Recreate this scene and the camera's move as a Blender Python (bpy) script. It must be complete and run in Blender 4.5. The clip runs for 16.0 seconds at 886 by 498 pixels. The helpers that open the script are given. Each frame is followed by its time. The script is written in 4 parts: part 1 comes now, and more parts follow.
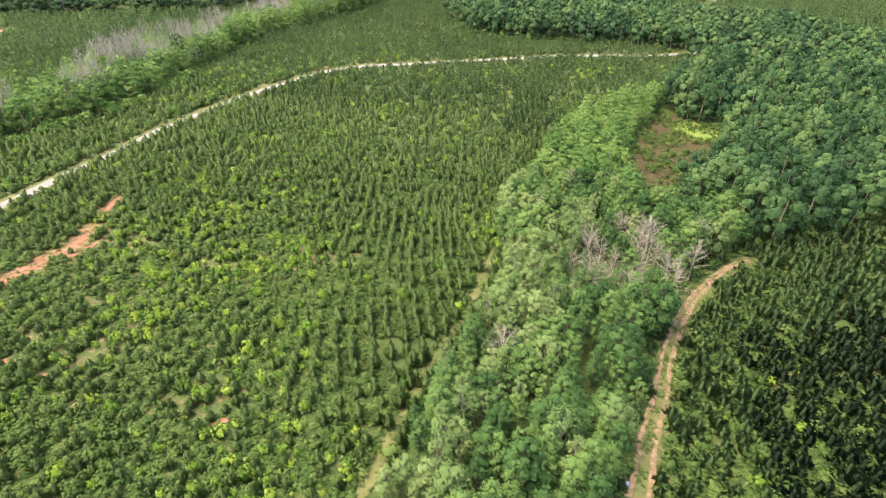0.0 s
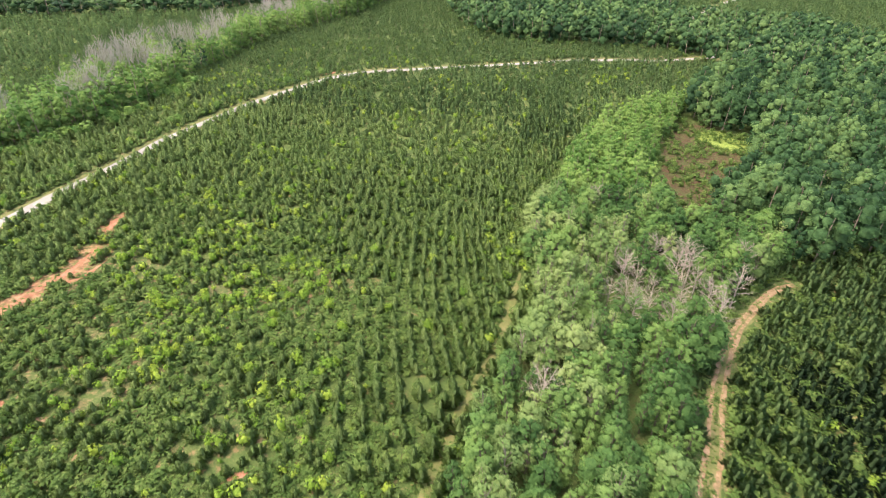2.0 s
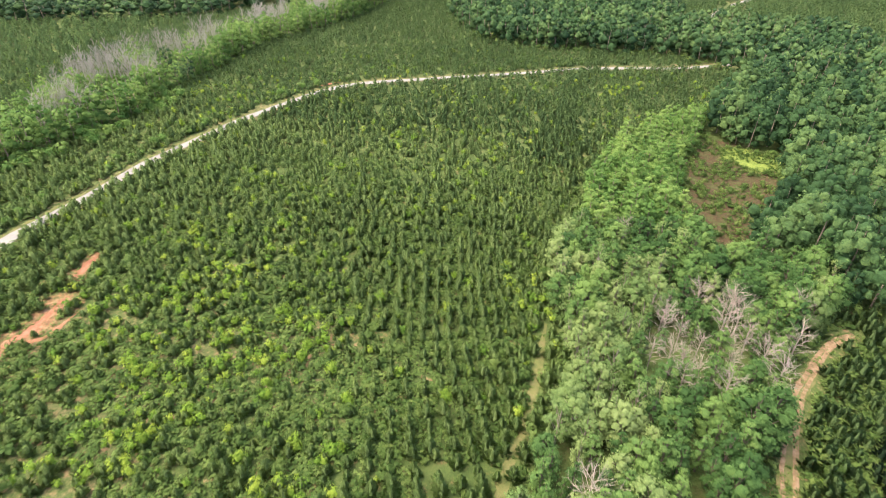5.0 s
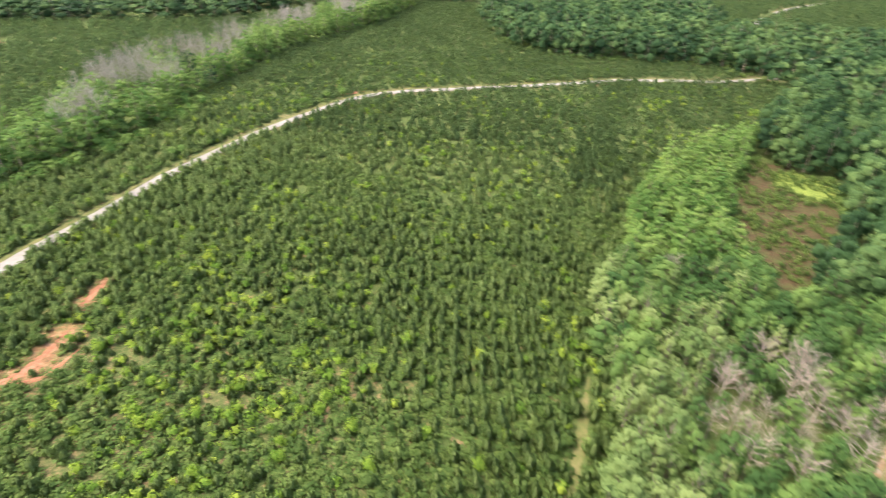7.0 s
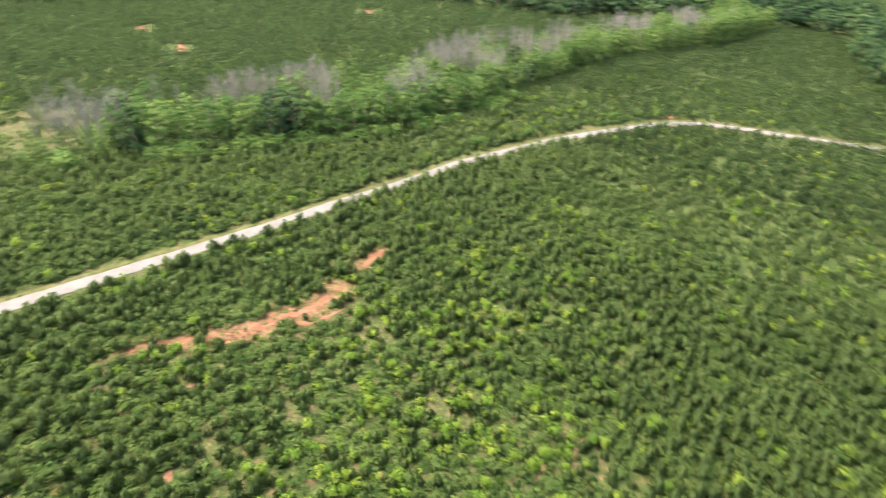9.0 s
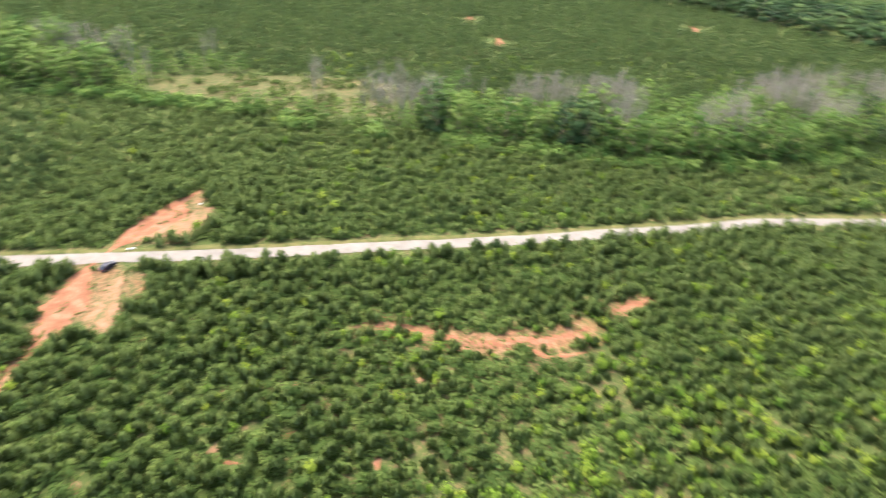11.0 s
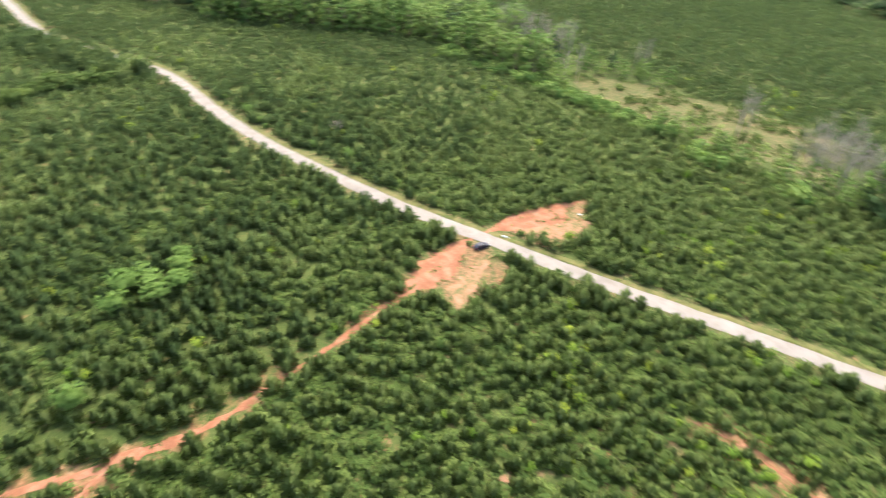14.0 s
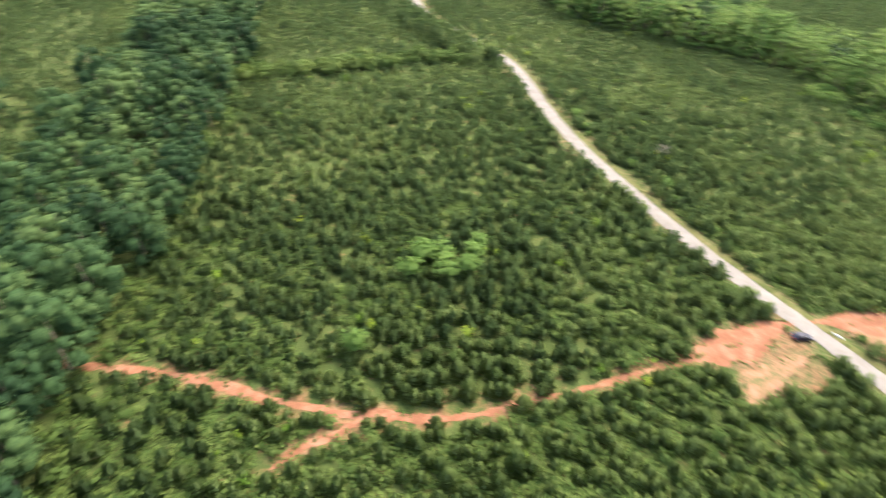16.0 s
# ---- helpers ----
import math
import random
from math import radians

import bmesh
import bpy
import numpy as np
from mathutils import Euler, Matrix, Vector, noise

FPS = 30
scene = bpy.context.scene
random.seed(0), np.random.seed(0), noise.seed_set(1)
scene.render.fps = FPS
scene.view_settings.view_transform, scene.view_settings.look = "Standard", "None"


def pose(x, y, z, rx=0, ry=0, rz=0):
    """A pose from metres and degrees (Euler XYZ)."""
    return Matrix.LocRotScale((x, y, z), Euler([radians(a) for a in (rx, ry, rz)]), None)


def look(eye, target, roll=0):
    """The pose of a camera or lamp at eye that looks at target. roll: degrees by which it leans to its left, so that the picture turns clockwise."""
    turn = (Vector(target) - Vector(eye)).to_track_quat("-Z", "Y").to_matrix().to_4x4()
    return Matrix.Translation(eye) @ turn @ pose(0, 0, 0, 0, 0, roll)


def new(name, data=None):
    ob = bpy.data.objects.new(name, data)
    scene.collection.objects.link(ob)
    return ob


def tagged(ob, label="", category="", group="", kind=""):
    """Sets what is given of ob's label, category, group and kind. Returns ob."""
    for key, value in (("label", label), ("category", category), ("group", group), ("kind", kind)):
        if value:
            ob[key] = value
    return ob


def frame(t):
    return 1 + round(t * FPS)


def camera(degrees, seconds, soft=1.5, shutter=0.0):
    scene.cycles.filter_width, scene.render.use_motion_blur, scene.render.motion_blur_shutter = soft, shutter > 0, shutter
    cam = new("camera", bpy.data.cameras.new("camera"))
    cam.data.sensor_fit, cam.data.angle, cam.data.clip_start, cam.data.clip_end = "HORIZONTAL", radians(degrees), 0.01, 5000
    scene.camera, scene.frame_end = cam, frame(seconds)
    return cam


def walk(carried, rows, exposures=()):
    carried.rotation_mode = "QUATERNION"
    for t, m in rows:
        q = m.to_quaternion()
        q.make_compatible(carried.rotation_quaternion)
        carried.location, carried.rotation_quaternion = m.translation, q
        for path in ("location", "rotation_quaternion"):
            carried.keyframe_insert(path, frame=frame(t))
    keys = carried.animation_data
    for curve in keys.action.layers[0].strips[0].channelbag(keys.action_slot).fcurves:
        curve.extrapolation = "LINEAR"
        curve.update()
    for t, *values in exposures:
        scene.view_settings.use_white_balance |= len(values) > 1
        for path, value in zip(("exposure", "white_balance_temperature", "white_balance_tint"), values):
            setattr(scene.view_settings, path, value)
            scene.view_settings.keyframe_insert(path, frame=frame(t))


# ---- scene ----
cam = camera(74.8, 16.0, soft=0.75, shutter=1.0)
METRES, EYE, TILT, LEAN, TURN = 99.0, 80.0, 0.0, 0.0, 20.3
ROWS = [
    (0.0, 0.0000, 0.0000, 0.0000, 0.36, -32.36, -0.58),
    (0.5, -0.0205, 0.0251, 0.0003, 0.34, -32.37, -0.60),
    (1.0, -0.0382, 0.0530, 0.0008, 0.32, -32.40, -0.62),
    (1.5, -0.0521, 0.0805, 0.0013, 0.29, -32.42, -0.64),
    (2.0, -0.0653, 0.1117, 0.0017, 0.25, -32.44, -0.65),
    (2.5, -0.0777, 0.1441, 0.0023, 0.18, -32.48, -0.62),
    (3.0, -0.0879, 0.1779, 0.0022, 0.15, -32.50, -0.61),
    (3.5, -0.0964, 0.2096, 0.0030, 0.11, -32.53, -0.65),
    (4.0, -0.1029, 0.2450, 0.0034, 0.09, -32.55, -0.62),
    (4.5, -0.1083, 0.2799, 0.0040, -0.14, -32.57, -0.62),
    (5.0, -0.1133, 0.3159, 0.0047, -0.42, -32.59, -0.61),
    (5.5, -0.1188, 0.3525, 0.0056, -0.61, -32.60, -0.62),
    (6.0, -0.1255, 0.3894, 0.0069, -0.53, -32.61, -0.66),
    (6.5, -0.1343, 0.4263, 0.0088, -0.04, -32.62, -0.74),
    (7.0, -0.1454, 0.4624, 0.0112, 2.00, -32.65, -0.91),
    (7.5, -0.1572, 0.4940, 0.0138, 9.23, -32.79, -1.29),
    (8.0, -0.1723, 0.5269, 0.0142, 17.89, -33.02, -1.71),
    (8.5, -0.1917, 0.5546, 0.0156, 25.88, -33.27, -2.01),
    (9.0, -0.2153, 0.5775, 0.0143, 32.34, -33.43, -2.25),
    (9.5, -0.2403, 0.5960, 0.0140, 39.16, -33.65, -2.42),
    (10.0, -0.2664, 0.6098, 0.0137, 46.27, -33.89, -2.56),
    (10.5, -0.2934, 0.6190, 0.0133, 53.65, -34.15, -2.66),
    (11.0, -0.3208, 0.6238, 0.0126, 61.30, -34.44, -2.73),
    (11.5, -0.3484, 0.6241, 0.0117, 69.20, -34.75, -2.78),
    (12.0, -0.3756, 0.6207, 0.0106, 76.99, -35.07, -2.80),
    (12.5, -0.4010, 0.6161, 0.0100, 84.37, -35.39, -2.75),
    (13.0, -0.4245, 0.6064, 0.0092, 88.87, -35.60, -2.76),
    (13.5, -0.4459, 0.5928, 0.0077, 93.84, -35.80, -2.75),
    (14.0, -0.4668, 0.5754, 0.0064, 100.33, -36.08, -2.71),
    (14.5, -0.4854, 0.5552, 0.0036, 107.68, -36.37, -2.65),
    (15.0, -0.4997, 0.5356, 0.0014, 115.74, -36.65, -2.42),
    (15.5, -0.5083, 0.5138, -0.0010, 123.42, -36.92, -2.30),
    (16.0, -0.5149, 0.4922, -0.0040, 131.79, -37.15, -2.00),
]
walk(cam, [(t, pose(0, 0, EYE, TILT, LEAN, TURN) @ pose(METRES * x, METRES * y, METRES * z, 90 + pitch, roll, yaw)) for t, x, y, z, yaw, pitch, roll in ROWS],
     exposures=((0.0, 2.17), (4.0, 2.15), (8.5, 2.15), (12.5, 2.14), (16.0, 2.11)))

# ---- world, sun, exposure ----
SUN_EL, SUN_AZ = 62.0, 250.0        # degrees; azimuth from +y towards +x
world = bpy.data.worlds.new("sky")
scene.world = world
world.use_nodes = True
wn = world.node_tree.nodes
sky = wn.new("ShaderNodeTexSky")
sky.sky_type, sky.sun_disc = "NISHITA", False
sky.sun_elevation, sky.sun_rotation = radians(SUN_EL), radians(SUN_AZ)
sky.air_density, sky.dust_density, sky.ozone_density = 1.0, 6.0, 0.6
wn["Background"].inputs["Strength"].default_value = 0.15
world.node_tree.links.new(sky.outputs[0], wn["Background"].inputs["Color"])
sun = new("sun", bpy.data.lights.new("sun", "SUN"))
sun.data.energy, sun.data.angle, sun.data.color = 0.55, radians(40.0), (1.0, 0.96, 0.86)
az, el = radians(SUN_AZ), radians(SUN_EL)
sun.matrix_world = look((0, 0, 200), (-math.sin(az) * math.cos(el) * 100, -math.cos(az) * math.cos(el) * 100, 200 - math.sin(el) * 100))


# ---- materials ----
def material(name, rough=0.8, spec=0.2):
    m = bpy.data.materials.new(name)
    m.use_nodes = True
    b = m.node_tree.nodes["Principled BSDF"]
    b.inputs["Roughness"].default_value = rough
    b.inputs["Specular IOR Level"].default_value = spec
    return m, m.node_tree, b


def node(tree, kind, **inputs):
    n = tree.nodes.new(kind)
    for key, value in inputs.items():
        n.inputs[key.replace("_", " ")].default_value = value
    return n


def ramp(tree, value, stops):
    r = tree.nodes.new("ShaderNodeValToRGB")
    e = r.color_ramp.elements
    while len(e) < len(stops):
        e.new(0.5)
    for k, (pos, col) in zip(e, stops):
        k.position, k.color = pos, (*col, 1)
    tree.links.new(value, r.inputs[0])
    return r.outputs[0]


def noise_tex(tree, scale, detail=3.0, rough=0.55):
    g = tree.nodes.new("ShaderNodeNewGeometry")
    n = node(tree, "ShaderNodeTexNoise", Scale=scale, Detail=detail, Roughness=rough)
    tree.links.new(g.outputs["Position"], n.inputs["Vector"])
    return n.outputs["Fac"]


def mixed(tree, fac, a, b, mode="MIX"):
    m = tree.nodes.new("ShaderNodeMix")
    m.data_type, m.blend_type = "RGBA", mode
    for sock, v in ((m.inputs[0], fac), (m.inputs[6], a), (m.inputs[7], b)):
        if isinstance(v, (int, float)):
            sock.default_value = v
        elif isinstance(v, tuple):
            sock.default_value = (*v, 1)
        else:
            tree.links.new(v, sock)
    return m.outputs[2]


def math_node(tree, op, a, b):
    n = tree.nodes.new("ShaderNodeMath")
    n.operation = op
    for sock, v in zip(n.inputs, (a, b)):
        if isinstance(v, (int, float)):
            sock.default_value = v
        else:
            tree.links.new(v, sock)
    return n.outputs[0]


def foliage(name, dark, mid, light, broad=0.05, by_object=False, rough=0.75, thin=0.25, mottle=4.0, depth=1.0):
    """Leaves: one tone per tree, one per stretch of land, a little per spray, and some light through the leaf."""
    m, t, b = material(name, rough, 0.15)
    g = t.nodes.new("ShaderNodeNewGeometry")
    if by_object:
        tree = t.nodes.new("ShaderNodeObjectInfo").outputs["Random"]
    else:
        a = t.nodes.new("ShaderNodeAttribute")
        a.attribute_name = "tree"
        tree = a.outputs["Fac"]
    tone = math_node(t, "ADD", math_node(t, "MULTIPLY", tree, 0.42), math_node(t, "MULTIPLY", noise_tex(t, broad, 4.0, 0.7), 0.42))
    tone = math_node(t, "ADD", tone, math_node(t, "MULTIPLY", g.outputs["Random Per Island"], 0.16))
    col = ramp(t, tone, [(0.30, dark), (0.50, mid), (0.70, light)])
    # Leaf grain and the dark gaps between leaves, as random contrast in the colour.
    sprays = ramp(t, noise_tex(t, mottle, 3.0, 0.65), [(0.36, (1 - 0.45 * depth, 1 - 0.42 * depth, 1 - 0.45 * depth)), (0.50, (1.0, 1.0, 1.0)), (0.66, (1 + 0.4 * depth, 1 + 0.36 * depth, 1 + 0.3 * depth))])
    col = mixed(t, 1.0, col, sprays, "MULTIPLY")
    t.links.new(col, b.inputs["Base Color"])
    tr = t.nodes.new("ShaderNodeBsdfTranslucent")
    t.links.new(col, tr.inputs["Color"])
    mx = t.nodes.new("ShaderNodeMixShader")
    mx.inputs[0].default_value = thin
    t.links.new(b.outputs[0], mx.inputs[1])
    t.links.new(tr.outputs[0], mx.inputs[2])
    t.links.new(mx.outputs[0], t.nodes["Material Output"].inputs["Surface"])
    return m


def earth(name, stops, scale=0.6, bump=0.3, grain=9.0):
    m, t, b = material(name, 0.95, 0.1)
    tone = math_node(t, "ADD", math_node(t, "MULTIPLY", noise_tex(t, scale, 5.0, 0.65), 0.7), math_node(t, "MULTIPLY", noise_tex(t, grain, 3.0), 0.3))
    t.links.new(ramp(t, tone, stops), b.inputs["Base Color"])
    bp = node(t, "ShaderNodeBump", Strength=bump, Distance=0.15)
    t.links.new(noise_tex(t, grain, 4.0), bp.inputs["Height"])
    t.links.new(bp.outputs[0], b.inputs["Normal"])
    return m


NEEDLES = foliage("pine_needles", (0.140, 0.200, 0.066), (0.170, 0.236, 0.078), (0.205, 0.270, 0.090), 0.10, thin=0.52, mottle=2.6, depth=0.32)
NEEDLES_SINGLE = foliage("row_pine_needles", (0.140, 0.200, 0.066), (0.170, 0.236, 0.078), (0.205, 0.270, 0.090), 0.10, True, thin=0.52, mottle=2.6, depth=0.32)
# Darker deep green; dense stands' gap shade and a haze tint put in.
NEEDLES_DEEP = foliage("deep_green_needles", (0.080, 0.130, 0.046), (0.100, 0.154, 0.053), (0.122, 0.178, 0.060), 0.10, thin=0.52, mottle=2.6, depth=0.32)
# Dark older pines, with lens falloff partly put into the colour.
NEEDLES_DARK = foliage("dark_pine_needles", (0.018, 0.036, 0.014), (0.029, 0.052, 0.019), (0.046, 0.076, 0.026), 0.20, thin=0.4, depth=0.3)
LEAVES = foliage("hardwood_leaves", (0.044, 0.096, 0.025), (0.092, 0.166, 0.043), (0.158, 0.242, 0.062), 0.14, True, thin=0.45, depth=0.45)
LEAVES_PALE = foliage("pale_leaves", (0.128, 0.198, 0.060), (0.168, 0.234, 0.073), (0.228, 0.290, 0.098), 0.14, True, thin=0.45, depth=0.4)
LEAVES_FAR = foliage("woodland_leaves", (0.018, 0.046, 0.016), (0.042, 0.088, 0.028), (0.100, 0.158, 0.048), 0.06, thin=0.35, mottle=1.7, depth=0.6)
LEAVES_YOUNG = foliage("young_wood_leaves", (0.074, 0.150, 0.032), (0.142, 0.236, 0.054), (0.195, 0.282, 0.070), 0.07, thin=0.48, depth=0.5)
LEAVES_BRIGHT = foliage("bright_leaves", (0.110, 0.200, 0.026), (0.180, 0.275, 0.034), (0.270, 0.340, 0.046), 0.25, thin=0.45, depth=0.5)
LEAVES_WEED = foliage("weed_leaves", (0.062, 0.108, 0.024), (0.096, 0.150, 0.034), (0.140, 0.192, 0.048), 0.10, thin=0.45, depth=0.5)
BARK = earth("bark", [(0.3, (0.09, 0.07, 0.05)), (0.7, (0.22, 0.18, 0.14))], 2.0)
GREY_WOOD = earth("dead_wood", [(0.3, (0.20, 0.165, 0.125)), (0.7, (0.36, 0.305, 0.24))], 1.2)
PALE_WOOD = earth("weathered_wood", [(0.3, (0.27, 0.232, 0.192)), (0.7, (0.43, 0.38, 0.32))], 1.2)
GRAVEL = earth("pale_gravel", [(0.3, (0.150, 0.132, 0.111)), (0.5, (0.207, 0.189, 0.164)), (0.7, (0.250, 0.232, 0.208))], 0.35, 0.3, 7.0)
CLAY = earth("red_clay", [(0.34, (0.152, 0.066, 0.034)), (0.5, (0.240, 0.108, 0.060)), (0.66, (0.305, 0.168, 0.106))], 0.45, 0.5, 6.0)
TAN = earth("tan_dirt", [(0.34, (0.085, 0.082, 0.030)), (0.5, (0.20, 0.130, 0.072)), (0.66, (0.30, 0.205, 0.13))], 0.8, 0.5, 6.0)
SOIL = earth("pale_soil", [(0.41, (0.100, 0.108, 0.040)), (0.49, (0.225, 0.130, 0.072)), (0.62, (0.29, 0.165, 0.102))], 0.6, 0.5, 6.0)
PATH = earth("worn_grass", [(0.34, (0.064, 0.084, 0.024)), (0.5, (0.112, 0.112, 0.038)), (0.68, (0.17, 0.138, 0.066))], 0.5, 0.4, 6.0)


def ground_material():
    m, t, b = material("field_ground", 0.95, 0.1)

    def mask(name):
        a = t.nodes.new("ShaderNodeAttribute")
        a.attribute_name = name
        rough = math_node(t, "MULTIPLY", math_node(t, "SUBTRACT", noise_tex(t, 0.55, 5.0, 0.7), 0.5), 1.5)
        s = math_node(t, "ADD", a.outputs["Fac"], rough)
        return ramp(t, s, [(0.40, (0, 0, 0)), (0.80, (1, 1, 1))])

    weeds = ramp(t, math_node(t, "ADD", math_node(t, "MULTIPLY", noise_tex(t, 2.2, 8.0, 0.80), 0.75), math_node(t, "MULTIPLY", noise_tex(t, 0.12, 3.0), 0.25)),
                 [(0.38, (0.030, 0.050, 0.013)), (0.48, (0.055, 0.080, 0.021)), (0.60, (0.086, 0.104, 0.032))])
    dry = ramp(t, noise_tex(t, 1.1, 6.0, 0.7), [(0.36, (0.050, 0.055, 0.018)), (0.5, (0.125, 0.105, 0.047)), (0.64, (0.21, 0.150, 0.082))])
    clay = ramp(t, noise_tex(t, 0.6, 6.0, 0.7), [(0.36, (0.13, 0.072, 0.036)), (0.5, (0.24, 0.115, 0.062)), (0.64, (0.32, 0.185, 0.11))])
    litter = ramp(t, noise_tex(t, 1.4, 6.0, 0.75), [(0.36, (0.030, 0.032, 0.012)), (0.5, (0.060, 0.036, 0.019)), (0.66, (0.088, 0.058, 0.032))])
    moss = ramp(t, noise_tex(t, 1.0, 6.0, 0.7), [(0.36, (0.085, 0.125, 0.024)), (0.6, (0.165, 0.200, 0.042))])
    col = mixed(t, mask("dry"), weeds, dry)
    col = mixed(t, mask("clay"), col, clay)
    col = mixed(t, mask("litter"), col, litter)
    col = mixed(t, mask("moss"), col, moss)
    t.links.new(col, b.inputs["Base Color"])
    bp = node(t, "ShaderNodeBump", Strength=0.6, Distance=0.3)
    t.links.new(noise_tex(t, 2.5, 6.0, 0.7), bp.inputs["Height"])
    t.links.new(bp.outputs[0], b.inputs["Normal"])
    return m


GROUND = ground_material()

# ---- plan ----
rng = np.random.default_rng(7)


def height(x, y):
    """The lie of the land: it falls gently to the north."""
    x, y = np.asarray(x, float), np.asarray(y, float)
    return -4.2 * np.tanh((y - 45) / 95) - 0.9 * np.tanh((x + 75) / 80) + 0.15 * np.sin(x / 7.3 + 1) * np.sin(y / 8.1)


def vnoise(x, y, size, seed):
    """Smooth value noise, 0 to 1, over the plan."""
    tab = np.random.default_rng(seed).random((256, 256))
    u, v = np.asarray(x) / size + 1000.3, np.asarray(y) / size + 1000.7
    i, j = np.floor(u).astype(int), np.floor(v).astype(int)
    f, g = u - i, v - j
    f, g = f * f * (3 - 2 * f), g * g * (3 - 2 * g)
    c = lambda a, b: tab[a % 256, b % 256]
    return (c(i, j) * (1 - f) + c(i + 1, j) * f) * (1 - g) + (c(i, j + 1) * (1 - f) + c(i + 1, j + 1) * f) * g


def smooth_line(points, step=1.5):
    """A Catmull-Rom line through the points, resampled."""
    p = np.array([points[0], *points, points[-1]], float)
    p[0], p[-1] = 2 * p[1] - p[2], 2 * p[-2] - p[-3]
    out = []
    for a, b, c, d in zip(p, p[1:], p[2:], p[3:]):
        n = max(2, int(np.linalg.norm(c - b) / step))
        s = (np.arange(n) / n)[:, None]
        out.append(0.5 * (2 * b + (c - a) * s + (2 * a - 5 * b + 4 * c - d) * s**2 + (3 * b - a - 3 * c + d) * s**3))
    return np.vstack(out + [p[-2:-1]])


def away(line, x, y):
    """Distance of the points from a line, and the side (1: to its left)."""
    q = np.stack([np.ravel(x), np.ravel(y)], -1)
    best, side = np.full(len(q), 1e9), np.zeros(len(q))
    for a, b in zip(line, line[1:]):
        d, w = b - a, q - a
        s = np.clip((w @ d) / (d @ d), 0, 1)[:, None]
        r = np.hypot(*(w - s * d).T)
        near = r < best
        side[near] = np.sign(d[0] * w[near, 1] - d[1] * w[near, 0])
        best = np.minimum(best, r)
    return best.reshape(np.shape(x)), side.reshape(np.shape(x))


def inside(poly, x, y):
    x, y = np.asarray(x, float), np.asarray(y, float)
    odd = np.zeros(x.shape, bool)
    for (ax, ay), (bx, by) in zip(poly, poly[1:] + poly[:1]):
        odd ^= ((ay > y) != (by > y)) & (x < (bx - ax) * (y - ay) / (by - ay + 1e-12) + ax)
    return odd


ROAD = smooth_line([(95, 690), (38, 605), (10, 522), (-4, 483), (10, 462), (40, 440), (36, 408), (2, 374), (-30, 358), (-56, 345), (-92, 318), (-121, 298), (-148, 279), (-161, 264), (-170, 235),
                    (-176, 200), (-178, 165), (-176, 138), (-174, 112), (-171, 75), (-169, 45), (-167, 20), (-166, -10), (-166, -36),
                    (-169, -67), (-173, -92), (-179, -113), (-190, -149), (-190, -185), (-188, -212), (-196, -245), (-212, -300), (-230, -420)], 2.0)
RED_TRACK = smooth_line([(-40, -60), (-48, -55), (-57, -49), (-64, -43), (-70, -37), (-76, -32), (-84, -26.5), (-97, -20), (-112, -16.5), (-125, -14.5), (-138, -12.5), (-150, -11)], 1.0)
BRANCH = smooth_line([(-84, -27), (-78, -26), (-72, -26), (-66, -24)], 1.0)
EAST_TRACK = smooth_line([(32, 149), (28, 145.4), (23.5, 138), (17.5, 124), (14.5, 112), (12.5, 99), (12, 88), (10.5, 77), (10, 66), (8, 50), (4, 20), (2, -20)], 1.0)
GRASS_PATH = smooth_line([(-33, 128), (-31, 107), (-31, 91), (-31.5, 79), (-31.5, 68), (-31, 54), (-30, 35)], 1.0)
SCAR = smooth_line([(-141, 49), (-139, 57.7), (-136.9, 65), (-134, 71.5), (-135, 78), (-135, 86), (-138, 95)], 1.0)
SCAR_SIDE = smooth_line([(-135, 79), (-130.5, 83.6), (-131, 93)], 0.8)
PATCHES = [(-125.9, 35.3), (-117.6, 42), (-113.7, 23.6), (-110.5, 26), (-108.6, 4.8), (-105.6, 34.5), (-114.8, 34.5), (-99, 42.5), (-98.5, 49), (-108.4, 49), (-86.7, 44.8), (-72.1, 52.3), (-60.6, 52), (-51.4, 102), (-125.2, 57.5)]
SCAR_END = smooth_line([(-143, 103), (-146, 113)], 1.0)

NEAR_CLEARING = [(-137, -13), (-145, -15), (-152, -15.5), (-163, -12), (-163, -6), (-160, 1), (-155, 3.5), (-148, 0), (-140, 0), (-143, -8)]
FAR_CLEARING = [(-170, -11), (-178, -8), (-189, -1), (-199, 6), (-190, 9), (-183, 14), (-174, 8), (-171, 0)]
BROWN_CLEARING = [(-1, 258), (11, 265), (30, 250), (29, 228), (24, 208), (17, 190), (12, 172), (5, 166), (-1, 178), (-5, 200), (-6, 228)]
WEST_BROWN = [(-253, 62), (-266, 66), (-287, 68), (-297, 52), (-296, 0), (-288, -34), (-268, -20), (-262, 5), (-257, 25), (-254, 48)]

# woods, as outlines of their floor
STRIP = [(-28, 40), (-29, 70), (-27, 90), (-24, 108), (-29, 126), (-37, 146), (-34, 168), (-34, 195), (-28, 240), (-10, 272), (10, 296), (22, 330), (26, 362), (-7, 392),
         (-53, 386), (-95, 374), (-129, 391), (-168, 450), (-180, 520), (-14, 520), (-8, 480), (14, 478), (60, 470), (125, 440), (260, 420), (260, 230), (70, 186), (44, 166), (25, 150),
         (20, 140), (13, 122), (9.5, 105), (8, 85), (6, 66), (3, 45), (-2, 0), (-8, -50), (-26, -100), (-34, -138), (-52, -170), (-72, -215), (-95, -300),
         (-135, -300), (-112, -215), (-94, -165), (-74, -118), (-60, -85), (-47, -62), (-40, -50), (-38, -20), (-33, 10)]
